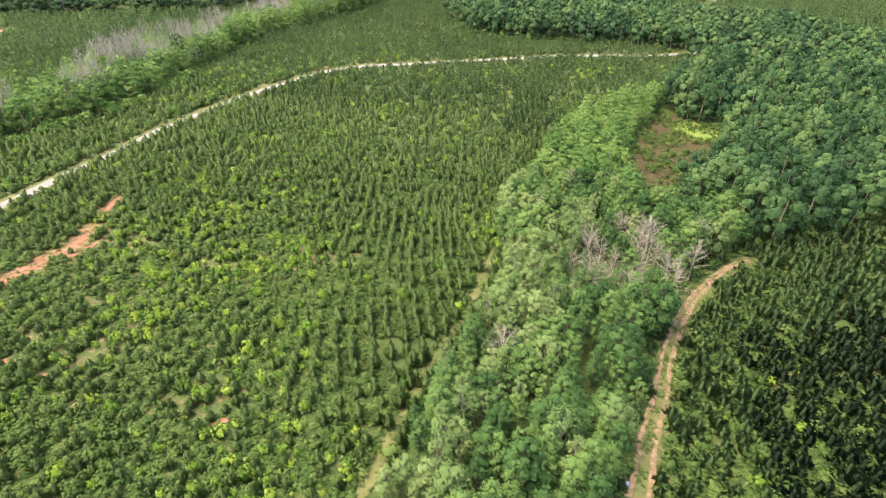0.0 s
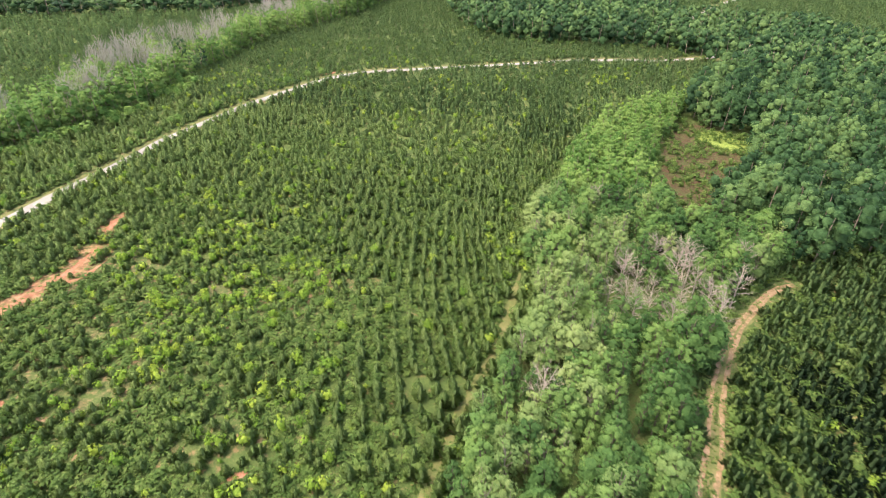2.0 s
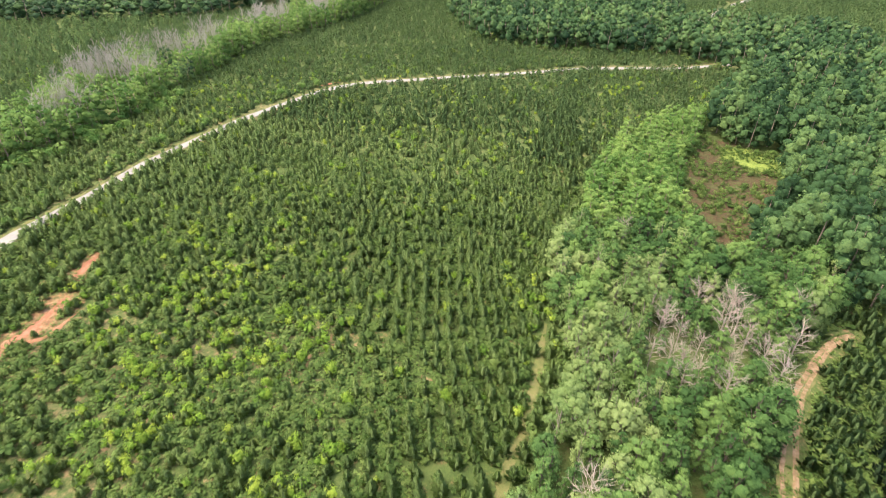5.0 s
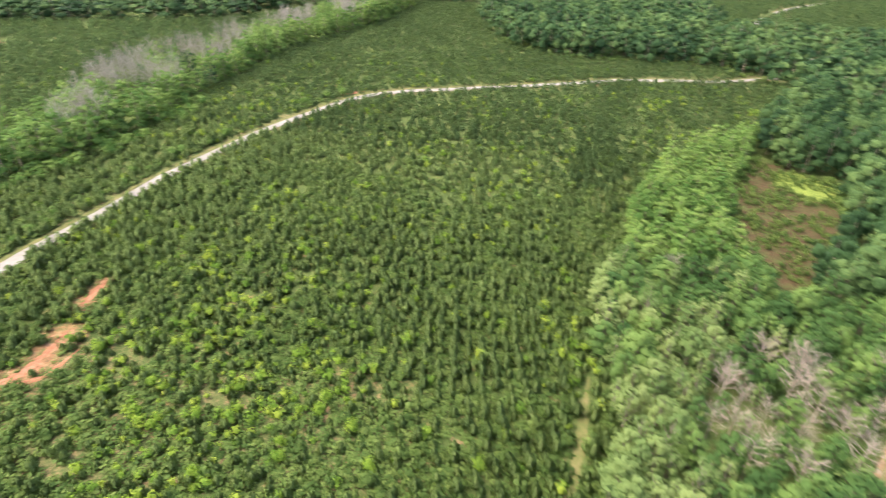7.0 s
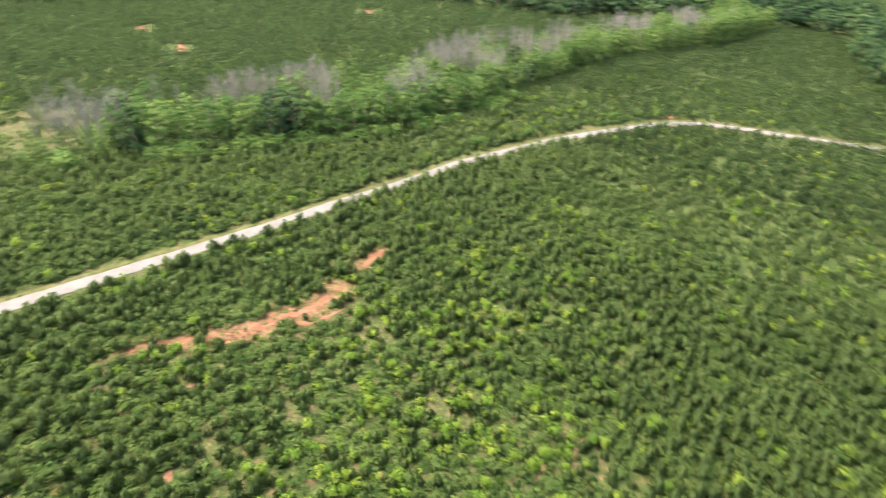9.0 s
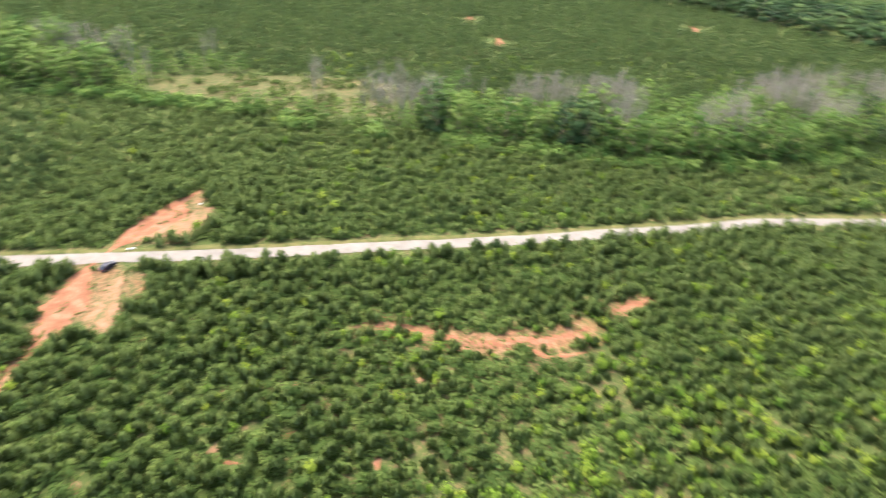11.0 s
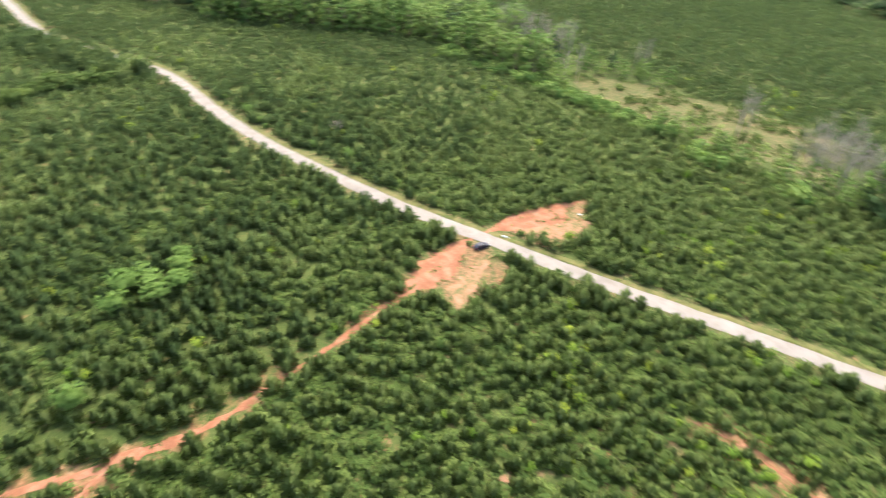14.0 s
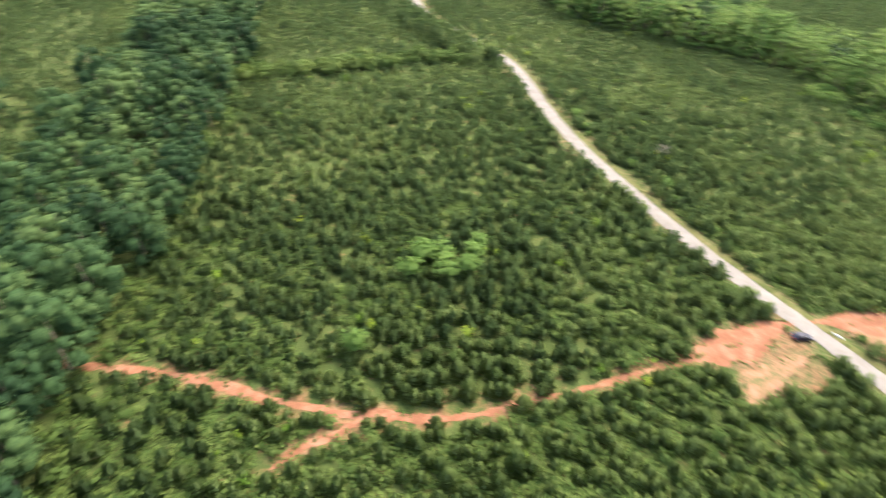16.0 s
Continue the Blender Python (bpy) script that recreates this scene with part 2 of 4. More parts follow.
WEST_STRIP = [(-245, -187), (-266, -143), (-284, -100), (-273, -53), (-266, -21), (-258, 8), (-246, 35), (-239, 69), (-232, 94), (-226, 120), (-219, 150), (-216, 180), (-219, 206),
              (-234, 276), (-240, 333), (-224, 400), (-232, 480), (-272, 480), (-268, 400), (-266, 323), (-274, 244), (-262, 171), (-262, 122), (-270, 82), (-282, 48), (-305, 0),
              (-312, -53), (-308, -111), (-300, -156), (-300, -230), (-262, -230)]
FAR_WOODS = [[(-500, 60), (-505, 224), (-450, 300), (-400, 325), (-330, 372), (-280, 470), (-300, 540), (-390, 450), (-480, 380), (-560, 250), (-560, 60)],
             [(-180, 500), (-20, 500), (-20, 590), (-330, 590), (-300, 500)],
             [(-345, -156), (-302, -156), (-262, -187), (-245, -230), (-280, -330), (-330, -330)],
             [(-34, -180), (-20, -196), (90, -190), (90, -170), (-26, -168)]]


def smoothed(x):
    return np.clip(x, 0, 1)


def masks(x, y):
    """How dry, bare, littered or mossy the ground is at a place of the plan."""
    road, side = away(ROAD, x, y)
    sparse = thin_cover(x, y)
    dry = smoothed(0.20 + 0.34 * sparse + 0.25 * np.exp(-(((x + 126) / 15) ** 2 + ((y - 62) / 32) ** 2))) + 0.34 * (road < 7.0)
    dry = np.maximum(dry, 0.45 * (away(EAST_TRACK, x, y)[0] < 4.0))
    clay = 0.04 + 0.38 * (sparse > 0.30) * vnoise(x, y, 7, 31)
    for line, reach in ((SCAR, 4.0), (SCAR_END, 3.0), (RED_TRACK, 1.5), (BRANCH, 1.5)):
        clay = np.maximum(clay, 0.75 - 0.45 * smoothed(away(line, x, y)[0] / reach - 0.5))
    for poly in (NEAR_CLEARING, FAR_CLEARING):
        clay = np.where(inside(poly, x, y), 0.55, clay)
        dry = np.where(inside(poly, x, y), 0.80, dry)
    wood = inside(STRIP, x, y) | inside(WEST_STRIP, x, y)
    litter = np.where(wood, 0.38, 0.0) + 0.32 * inside(BROWN_CLEARING, x, y)
    dry = np.where(inside(WEST_BROWN, x, y), 0.60, dry)
    litter = np.where(inside(WEST_BROWN, x, y), 0.30, litter)
    moss = 0.9 * (np.hypot((x - 20) / 11, (y - 250) / 14) < 1) * inside(BROWN_CLEARING, x, y)
    return dry, clay * ~wood, litter, moss


def thin_cover(x, y):
    """Where the planting is thin and the soil shows: the middle of the main field and patches elsewhere."""
    core = np.exp(-(((x + 88) / 38) ** 2 + ((y - 84) / 42) ** 2)) + 0.8 * np.exp(-(((x + 128) / 16) ** 2 + ((y - 62) / 34) ** 2))
    return np.clip(1.15 * core * (0.45 + vnoise(x, y, 14, 5)) + 0.5 * (vnoise(x, y, 24, 6) - 0.62), 0, 1)


# ---- mesh building ----
def mesh_of(name, verts, tris, mats, which=None, smooth=False, tree=None, normals=None):
    me = bpy.data.meshes.new(name)
    verts, tris = np.asarray(verts, np.float32), np.asarray(tris, np.int32)
    me.vertices.add(len(verts))
    me.vertices.foreach_set("co", verts.ravel())
    me.loops.add(tris.size)
    me.loops.foreach_set("vertex_index", tris.ravel())
    me.polygons.add(len(tris))
    me.polygons.foreach_set("loop_start", np.arange(0, tris.size, 3, dtype=np.int32))
    me.polygons.foreach_set("loop_total", np.full(len(tris), 3, np.int32))
    for m in mats:
        me.materials.append(m)
    if which is not None:
        me.polygons.foreach_set("material_index", np.asarray(which, np.int32))
    me.polygons.foreach_set("use_smooth", np.full(len(tris), smooth))
    me.attributes.new("tree", "FLOAT", "POINT").data.foreach_set("value", np.full(len(verts), 0.5, np.float32) if tree is None else np.asarray(tree, np.float32))
    me.update(calc_edges=True)
    if normals is not None:
        me.normals_split_custom_set_from_vertices(np.asarray(normals, np.float32))
    return me


def soft_normals(v, t, bend):
    """Normals of a form's leaves, leaning from the faces' own towards out and up, as leaves and needles spread that
    way, and to brighten shaded sides.
    """
    f = np.cross(v[t[:, 1]] - v[t[:, 0]], v[t[:, 2]] - v[t[:, 0]])
    f /= np.linalg.norm(f, axis=1, keepdims=True) + 1e-9
    n = np.zeros(v.shape)
    for k in range(3):
        np.add.at(n, t[:, k], f)
    n /= np.linalg.norm(n, axis=1, keepdims=True) + 1e-9
    b = v * (1.0, 1.0, 0.25) + (0, 0, 0.28)
    b /= np.linalg.norm(b, axis=1, keepdims=True) + 1e-9
    n = n * (1 - bend) + b * bend
    return n / (np.linalg.norm(n, axis=1, keepdims=True) + 1e-9)


def join(pieces):
    """Pieces of (verts, tris, which) as one."""
    vs, ts, ws, n = [], [], [], 0
    for v, t, w in pieces:
        vs.append(v), ts.append(np.asarray(t) + n), ws.append(np.full(len(t), w) if np.isscalar(w) else w)
        n += len(v)
    return np.vstack(vs), np.vstack(ts), np.concatenate(ws)


def spread(forms, x, y, size, wide=None, seed=1, sink=0.05, bend=0.6):
    """Copies of the forms (verts, tris, which) over the plan, joined; size: height scale, wide: width scale."""
    r = np.random.default_rng(seed)
    wide = size if wide is None else wide
    z, kind, turn = height(x, y) - sink, r.integers(0, len(forms), len(x)), r.random(len(x)) * 2 * np.pi
    leanx, leany = r.normal(0, 0.03, len(x)), r.normal(0, 0.03, len(x))
    pieces, tone, lit, own = [], [], [], r.random(len(x))
    for k, (v, t, w) in enumerate(forms):
        i = np.flatnonzero(kind == k)
        if not len(i):
            continue
        c, s = np.cos(turn[i])[:, None], np.sin(turn[i])[:, None]
        hz = v[None, :, 2] * size[i, None]
        px = (v[None, :, 0] * c - v[None, :, 1] * s) * wide[i, None] + x[i, None] + leanx[i, None] * hz
        py = (v[None, :, 0] * s + v[None, :, 1] * c) * wide[i, None] + y[i, None] + leany[i, None] * hz
        verts = np.stack([px, py, hz + z[i, None]], -1).reshape(-1, 3)
        tris = (t[None] + (np.arange(len(i)) * len(v))[:, None, None]).reshape(-1, 3)
        pieces.append((verts, tris, np.tile(w, len(i))))
        tone.append(np.repeat(own[i], len(v)))
        n = soft_normals(v, t, bend)
        lit.append(np.stack([n[None, :, 0] * c - n[None, :, 1] * s, n[None, :, 0] * s + n[None, :, 1] * c, np.repeat(n[None, :, 2], len(i), 0)], -1).reshape(-1, 3))
    return (*join(pieces), np.concatenate(tone), np.vstack(lit))


def stick(a, b, ra, rb, sides=3):
    """A tapered limb from a to b."""
    a, b = np.asarray(a, float), np.asarray(b, float)
    d = b - a
    u = np.cross(d, (0.3, 0.9, 0.2) if abs(d[2]) > 0.5 * np.linalg.norm(d) else (0, 0, 1.0))
    u /= np.linalg.norm(u) + 1e-9
    w = np.cross(d, u) / (np.linalg.norm(d) + 1e-9)
    ang = np.arange(sides) * 2 * np.pi / sides
    ring = np.cos(ang)[:, None] * u + np.sin(ang)[:, None] * w
    v = np.vstack([a + ring * ra, b + ring * rb])
    t = []
    for i in range(sides):
        j = (i + 1) % sides
        t += [(i, j, sides + j), (i, sides + j, sides + i)]
    return v, np.array(t)


def pine_form(seed, tufts, seg=6, rings=5):
    """A young pine, 1 high: a full rounded cone of upswept branch ends, fuzzy with needle tufts. (crown, trunk)"""
    r = np.random.default_rng(seed)
    girth = lambda h: 0.35 * (1.0 - h) ** 0.60 * np.clip(0.6 + h / 0.20, 0, 1)
    levels = np.linspace(0.10, 0.82, rings)
    v = [np.array([[0, 0, 0.02]])]
    for k, h in enumerate(levels):
        a = np.arange(seg) * 2 * np.pi / seg + k * 0.55
        rad = girth(h) * 0.34 * (1 + r.normal(0, 0.17, seg))
        v.append(np.stack([np.cos(a) * rad, np.sin(a) * rad, h + r.normal(0, 0.04, seg)], -1))
    v.append(np.array([[0, 0, 0.97]]))
    last, t = 1 + seg * rings, []
    for i in range(seg):
        j = (i + 1) % seg
        t += [(0, 1 + j, 1 + i), (last, last - seg + i, last - seg + j)]
        for k in range(rings - 1):
            a, b = 1 + k * seg, 1 + (k + 1) * seg
            t += [(a + i, a + j, b + j), (a + i, b + j, b + i)]
    h = ((np.arange(tufts) + r.random(tufts)) / tufts) ** 1.1 * 0.90 + 0.05
    a = np.arange(tufts) * 2.4 + r.random(tufts) * 1.2
    out = np.stack([np.cos(a), np.sin(a), np.zeros(tufts)], -1)
    side = np.stack([-np.sin(a), np.cos(a), r.normal(0, 0.7, tufts)], -1)
    base = out * (girth(h) * (0.15 + 0.65 * r.random(tufts) ** 0.8))[:, None] + np.stack([h * 0, h * 0, h], -1)
    length = (0.21 + 0.12 * r.random(tufts)) * (1.15 - 0.5 * h)
    broad = (0.110 + 0.05 * r.random(tufts)) * (1.1 - 0.5 * h) * (70 / tufts) ** 0.4
    tip = base + out * (length * (0.75 - 0.45 * h))[:, None] + np.stack([h * 0, h * 0, length * (0.55 + 0.5 * h)], -1) + r.normal(0, 0.015, (tufts, 3))
    tuft = np.stack([base - side * broad[:, None] / 2, base + side * broad[:, None] / 2, tip], 1).reshape(-1, 3)
    crown = join([(np.vstack(v), np.array(t), 0), (tuft, np.arange(tufts * 3).reshape(-1, 3), 0)])
    return crown[:2], stick((0, 0, -0.02), (0, 0, 0.5), 0.018, 0.012)


def sprays(centre, normal, size, r):
    """Leaf sprays: one pointed leaf mass each, lying on the crown."""
    n = len(centre)
    normal = normal / (np.linalg.norm(normal, axis=1, keepdims=True) + 1e-9)
    u = np.cross(normal, r.normal(0, 1, (n, 3)))
    u /= np.linalg.norm(u, axis=1, keepdims=True)
    w = np.cross(normal, u)
    s = size[:, None]
    v = np.stack([centre + u * s * 0.62, centre - u * s * 0.38 + w * s * (0.35 + 0.25 * r.random((n, 1))), centre - u * s * 0.38 - w * s * (0.35 + 0.25 * r.random((n, 1)))], 1)
    return v.reshape(-1, 3), np.arange(n * 3).reshape(-1, 3)


def blob(centre, radius, squash, r, rings=5, seg=7):
    """An uneven closed shape, the dense inside of a crown lobe."""
    th = np.linspace(0, np.pi, rings)[1:-1]
    v = [np.array([[0, 0, 1.0]])]
    for k, a in enumerate(th):
        ph = np.arange(seg) * 2 * np.pi / seg + k * 0.4
        v.append(np.stack([np.sin(a) * np.cos(ph), np.sin(a) * np.sin(ph), np.full(seg, np.cos(a))], -1))
    v.append(np.array([[0, 0, -1.0]]))
    v = np.vstack(v) * (1 + r.normal(0, 0.12, (2 + seg * len(th), 1)))
    t, last = [], 1 + seg * len(th)
    for i in range(seg):
        j = (i + 1) % seg
        t.append((0, 1 + i, 1 + j))
        for k in range(len(th) - 1):
            a, b = 1 + k * seg, 1 + (k + 1) * seg
            t += [(a + i, b + i, b + j), (a + i, b + j, a + j)]
        t.append((last, 1 + (len(th) - 1) * seg + j, 1 + (len(th) - 1) * seg + i))
    return v * radius * np.array([1, 1, squash]) + centre, np.array(t)


def crown_form(seed, leaves, lobes, leaf_size=0.03, low=0.28, width=0.30, lobe=1.0, core=0.64, seg=6, rings=4, limbs=True):
    """A broad-leaved crown on a tree 1 high, of many leaf sprays on uneven lobes round forked limbs. (crown, trunk)"""
    r = np.random.default_rng(seed)
    hz = low + (1 - low) * (np.arange(lobes) + 0.5) / lobes
    rel = (hz - low) / (1 - low)
    spreadr = width * np.sin(np.pi * np.clip(0.16 + 0.80 * rel, 0, 1)) ** 0.8
    ang = np.arange(lobes) * 2.4 + r.random(lobes) * 0.9
    off = spreadr * (0.45 + 0.42 * r.random(lobes))
    c = np.stack([np.cos(ang) * off, np.sin(ang) * off, hz - 0.03], -1)
    rad = (0.36 + 0.28 * r.random(lobes)) * (0.35 * width + 0.55 * spreadr) * lobe
    per = np.maximum(4, (leaves * rad**2 / (rad**2).sum()).astype(int))
    leaf, wood = [], [stick((0, 0, -0.02), (0.01, 0.0, low + 0.12), 0.020, 0.014, 5), stick((0.01, 0, low + 0.12), (c[-1] * (0.8, 0.8, 0.97)), 0.014, 0.004, 4)]
    for k in range(lobes):
        d = r.normal(0, 1, (per[k], 3))
        d[:, 2] = d[:, 2] * 0.85 + 0.3
        d += 0.5 * c[k] * (1, 1, 0) / (np.linalg.norm(c[k, :2]) + 0.05)
        d /= np.linalg.norm(d, axis=1, keepdims=True)
        p = c[k] + d * (rad[k] * (0.62 + 0.66 * r.random((per[k], 1)))) * (1, 1, 0.85)
        leaf.append((*sprays(p, d + r.normal(0, 0.42, d.shape) + (0, 0, 0.3), leaf_size * (0.6 + 0.9 * r.random(per[k])), r), 0))
        if core:
            leaf.append((*blob(c[k], rad[k] * core, 0.85, r, rings, seg), 0))
        if limbs:
            wood.append(stick((0.008, 0, max(low * 0.7, c[k, 2] - 0.28)), c[k], 0.008, 0.003))
    v, t, _ = join(leaf)
    wv, wt, _ = join([(*s, 0) for s in wood])
    return (v, t), (wv, wt)


def snag_form(seed, limbs=16, twigs=9, stout=1.0):
    """A dead standing tree, 1 high: bare forked limbs and many thin twigs."""
    r = np.random.default_rng(seed)
    top = np.array([r.normal(0, 0.03), r.normal(0, 0.03), 1.0])
    out = [(*stick((0, 0, -0.02), top * 0.55, 0.017, 0.012, 5), 0), (*stick(top * 0.55, top, 0.012, 0.003, 4), 0)]
    for k in range(limbs):
        f = 0.30 + 0.62 * (k + r.random()) / limbs
        a, ln = k * 2.4 + r.random(), (0.34 - 0.22 * f) * (0.7 + 0.6 * r.random())
        b = top * f
        e = b + np.array([math.cos(a) * ln, math.sin(a) * ln, ln * (0.75 + 0.5 * r.random())])
        out.append((*stick(b, e, 0.0055 * stout, 0.0025 * stout), 0))
        for j in range(twigs):
            g = b + (e - b) * (0.35 + 0.65 * r.random())
            d = (e - b) / np.linalg.norm(e - b) + r.normal(0, 0.55, 3)
            d[2] = abs(d[2])
            out.append((*stick(g, g + d * 0.085 * (0.5 + r.random()), 0.0028 * stout, 0.0012 * stout, 3), 0))
    v, t, _ = join(out)
    return v, t


def bush_form(seed, leaves, leaf_size=0.16, core=True, lobes=5):
    """A low leafy bush, 1 high and about 1 wide, branching from the ground."""
    r = np.random.default_rng(seed)
    out = []
    for k in range(lobes):
        a = k * 2.4 + r.random()
        o = 0.26 * r.random() + 0.04
        c = np.array([math.cos(a) * o, math.sin(a) * o, 0.30 + 0.40 * r.random()])
        rad = (0.20 + 0.12 * r.random()) * (5 / lobes) ** 0.35
        m = max(3, leaves // lobes)
        d = r.normal(0, 1, (m, 3)) + (0, 0, 0.5)
        d /= np.linalg.norm(d, axis=1, keepdims=True)
        out.append((*sprays(c + d * rad * (0.75 + 0.55 * r.random((m, 1))), d + r.normal(0, 0.4, d.shape), leaf_size * (0.6 + 0.8 * r.random(m)), r), 0))
        if core:
            out.append((*blob(c - (0, 0, 0.08), rad * 0.62, 0.95, r, 4, 5), 0))
    v, t, _ = join(out)
    return v, t


def weed_form(seed):
    """A low spreading weed of a few leaf sprays."""
    r = np.random.default_rng(seed)
    a = np.arange(9) * 2.4 + r.random(9)
    q = 0.5 * np.sqrt((np.arange(9) + 0.5) / 9)
    p = np.stack([np.cos(a) * q, np.sin(a) * q, 0.25 + 0.55 * r.random(9)], -1)
    return sprays(p, p * (0.8, 0.8, 1.0) + r.normal(0, 0.3, p.shape) + (0, 0, 0.3), 0.28 + 0.18 * r.random(9), r)


# ---- ground and roads ----
def axis(lo, hi, step, ends):
    mid = np.arange(lo, hi + step, step)
    return np.concatenate([mid[0] - np.array(ends[::-1]), mid, mid[-1] + np.array(ends)])


gx, gy = axis(-330, 190, 4.0, [12.0, 40, 100, 250, 600, 1500, 3500]), axis(-290, 500, 4.0, [12.0, 40, 100, 250, 600, 1500, 3500])
GX, GY = np.meshgrid(gx, gy, indexing="ij")
gi = np.arange(GX.size).reshape(GX.shape)
a, b, c, d = gi[:-1, :-1].ravel(), gi[1:, :-1].ravel(), gi[1:, 1:].ravel(), gi[:-1, 1:].ravel()
me = mesh_of("ground", np.stack([GX, GY, height(GX, GY)], -1).reshape(-1, 3), np.vstack([np.stack([a, b, c], 1), np.stack([a, c, d], 1)]), [GROUND], smooth=True)
for key, value in zip(("dry", "clay", "litter", "moss"), masks(GX.ravel(), GY.ravel())):
    me.attributes.new(key, "FLOAT", "POINT").data.foreach_set("value", np.asarray(value, np.float32))
tagged(new("ground", me), "weedy field ground with patches of dry grass and red soil", "ground", kind="structure")


EDGES = []


def ribbon(name, line, width, mat, label, category, lift=0.06, ragged=0.25, seed=3, taper=0.0, crown=0.06):
    """A strip of road surface along a line, lying on the ground, with uneven edges."""
    n = len(line)
    d = np.gradient(line, axis=0)
    d /= np.linalg.norm(d, axis=1, keepdims=True)
    left = np.stack([-d[:, 1], d[:, 0]], -1)
    r = np.random.default_rng(seed)
    s = np.arange(n)
    half = np.interp(s / (n - 1), np.linspace(0, 1, np.size(width)), np.atleast_1d(width)) / 2
    if taper:
        half *= np.clip(np.minimum(s, n - 1 - s) / (taper * n), 0.15, 1) ** 0.6
    wob = [half * (1 + ragged * 0.35 * r.normal(0, 1, n) + ragged * (2 * vnoise(s * 1.0, s * 0 + seed * 9 + k, 2.3, seed + k) - 1) + ragged * (2 * vnoise(s * 1.0, s * 0 + 3, 7.0, seed + k + 5) - 1)) for k in (0, 1)]
    EDGES.extend([line - left * wob[0][:, None], line + left * wob[1][:, None]])
    rows = []
    for f in (-1.0, -0.55, 0.0, 0.55, 1.0):
        off = np.where(f < 0, wob[0], wob[1]) * f
        q = line + left * off[:, None]
        rows.append(np.stack([q[:, 0], q[:, 1], height(q[:, 0], q[:, 1]) + lift + crown * (1 - abs(f))], -1))
    v = np.stack(rows, 1).reshape(-1, 3)
    i = (np.arange(n - 1)[:, None] * 5 + np.arange(4)).ravel()
    t = np.vstack([np.stack([i, i + 6, i + 1], 1), np.stack([i, i + 5, i + 6], 1)])
    return tagged(new(name, mesh_of(name, v, t, [mat], smooth=True)), label, category, kind="structure")


ribbon("gravel_road", ROAD, 4.0, GRAVEL, "pale gravel forest road with uneven edges", "road", 0.10, 0.10)
side_way = np.gradient(ROAD, axis=0)
side_way /= np.linalg.norm(side_way, axis=1, keepdims=True)
ribbon("road_verge", ROAD + np.stack([side_way[:, 1], -side_way[:, 0]], -1) * 3.0, 1.7, PATH, "strip of dry olive grass beside the gravel road", "verge", 0.03, 0.3, 13)
ribbon("red_track", RED_TRACK, (1.9, 1.8, 1.7, 1.2, 1.0, 1.0), CLAY, "narrow rutted track of bare red clay between young pines", "dirt track", 0.06, 0.45, 4)
ribbon("side_track", BRANCH, 1.5, CLAY, "short side branch of the red clay track", "dirt track", 0.05, 0.5, 5, 0.3)
ribbon("dirt_track", EAST_TRACK, (1.8, 2.4, 2.8, 3.8, 5.0, 5.4, 5.0, 4.0), PATH, "grassy dirt track along the wood edge", "dirt track", 0.05, 0.30, 6)
way = np.gradient(EAST_TRACK, axis=0)
way /= np.linalg.norm(way, axis=1, keepdims=True)
for k in (-1, 1):
    gap = np.interp(EAST_TRACK[:, 1], (60, 90, 120, 140), (1.45, 1.15, 0.75, 0.45))
    ribbon("wheel_rut", EAST_TRACK + np.stack([-way[:, 1], way[:, 0]], -1) * (k * gap)[:, None], (0.9, 1.0, 1.0, 0.9, 0.8, 0.7, 0.7, 0.6), TAN, "worn tan wheel rut of the grassy dirt track", "dirt track", 0.11, 0.30, 16 + k)
ribbon("grass_path", GRASS_PATH, 2.0, PATH, "narrow worn grass path beside the wood", "path", 0.05, 0.4, 7, 0.1)
ribbon("clay_scar", SCAR, (0.9, 1.3, 2.3, 3.6, 2.8), CLAY, "long bare scar of eroded red clay", "bare earth", 0.05, 0.5, 8, 0.6)
ribbon("clay_scar", SCAR_SIDE, (2.0, 1.5, 0.9), CLAY, "side tongue of the bare red clay scar", "bare earth", 0.045, 0.6, 17, 0.4)
for i, (x, y) in enumerate(PATCHES):
    a = i * 2.4
    ribbon("clay_patch", smooth_line([(x - 1.7 * math.cos(a), y - 1.7 * math.sin(a)), (x, y), (x + 1.9 * math.cos(a + 0.5), y + 1.9 * math.sin(a + 0.5))], 0.5), 0.9 + 0.7 * ((i * 7) % 5) / 4, SOIL if i % 3 else CLAY, "small patch of bare soil among young pines", "bare earth", 0.05, 0.6, 40 + i, 0.45)
ribbon("clay_scar", SCAR_END, 3.2, CLAY, "small bare patch of red clay", "bare earth", 0.05, 0.6, 9, 0.45)
ribbon("clay_clearing", smooth_line([(-164.5, -10.5), (-157, -11.5), (-149, -11.5), (-141, -12), (-134, -13.5)], 0.8), (4.5, 7.0, 8.0, 5.0, 2.0), CLAY, "bare red clay opening beside the gravel road", "bare earth", 0.055, 0.22, 10, 0.35)
ribbon("tan_clearing", smooth_line([(-161, -3.5), (-153, -3), (-144, -1.5), (-139, 0)], 0.8), (2.5, 5.0, 7.0, 5.0), SOIL, "pale bare soil with thin grass beside the clay opening", "bare earth", 0.045, 0.45, 11, 0.5)
ribbon("clay_spur", smooth_line([(-168, -9), (-175, -6), (-183, -2), (-191, 2), (-199, 6)], 0.8), (3.0, 4.5, 6.5, 6.0, 3.0, 1.5), CLAY, "pale red clay turnout leading off the gravel road", "bare earth", 0.05, 0.25, 12, 0.3)
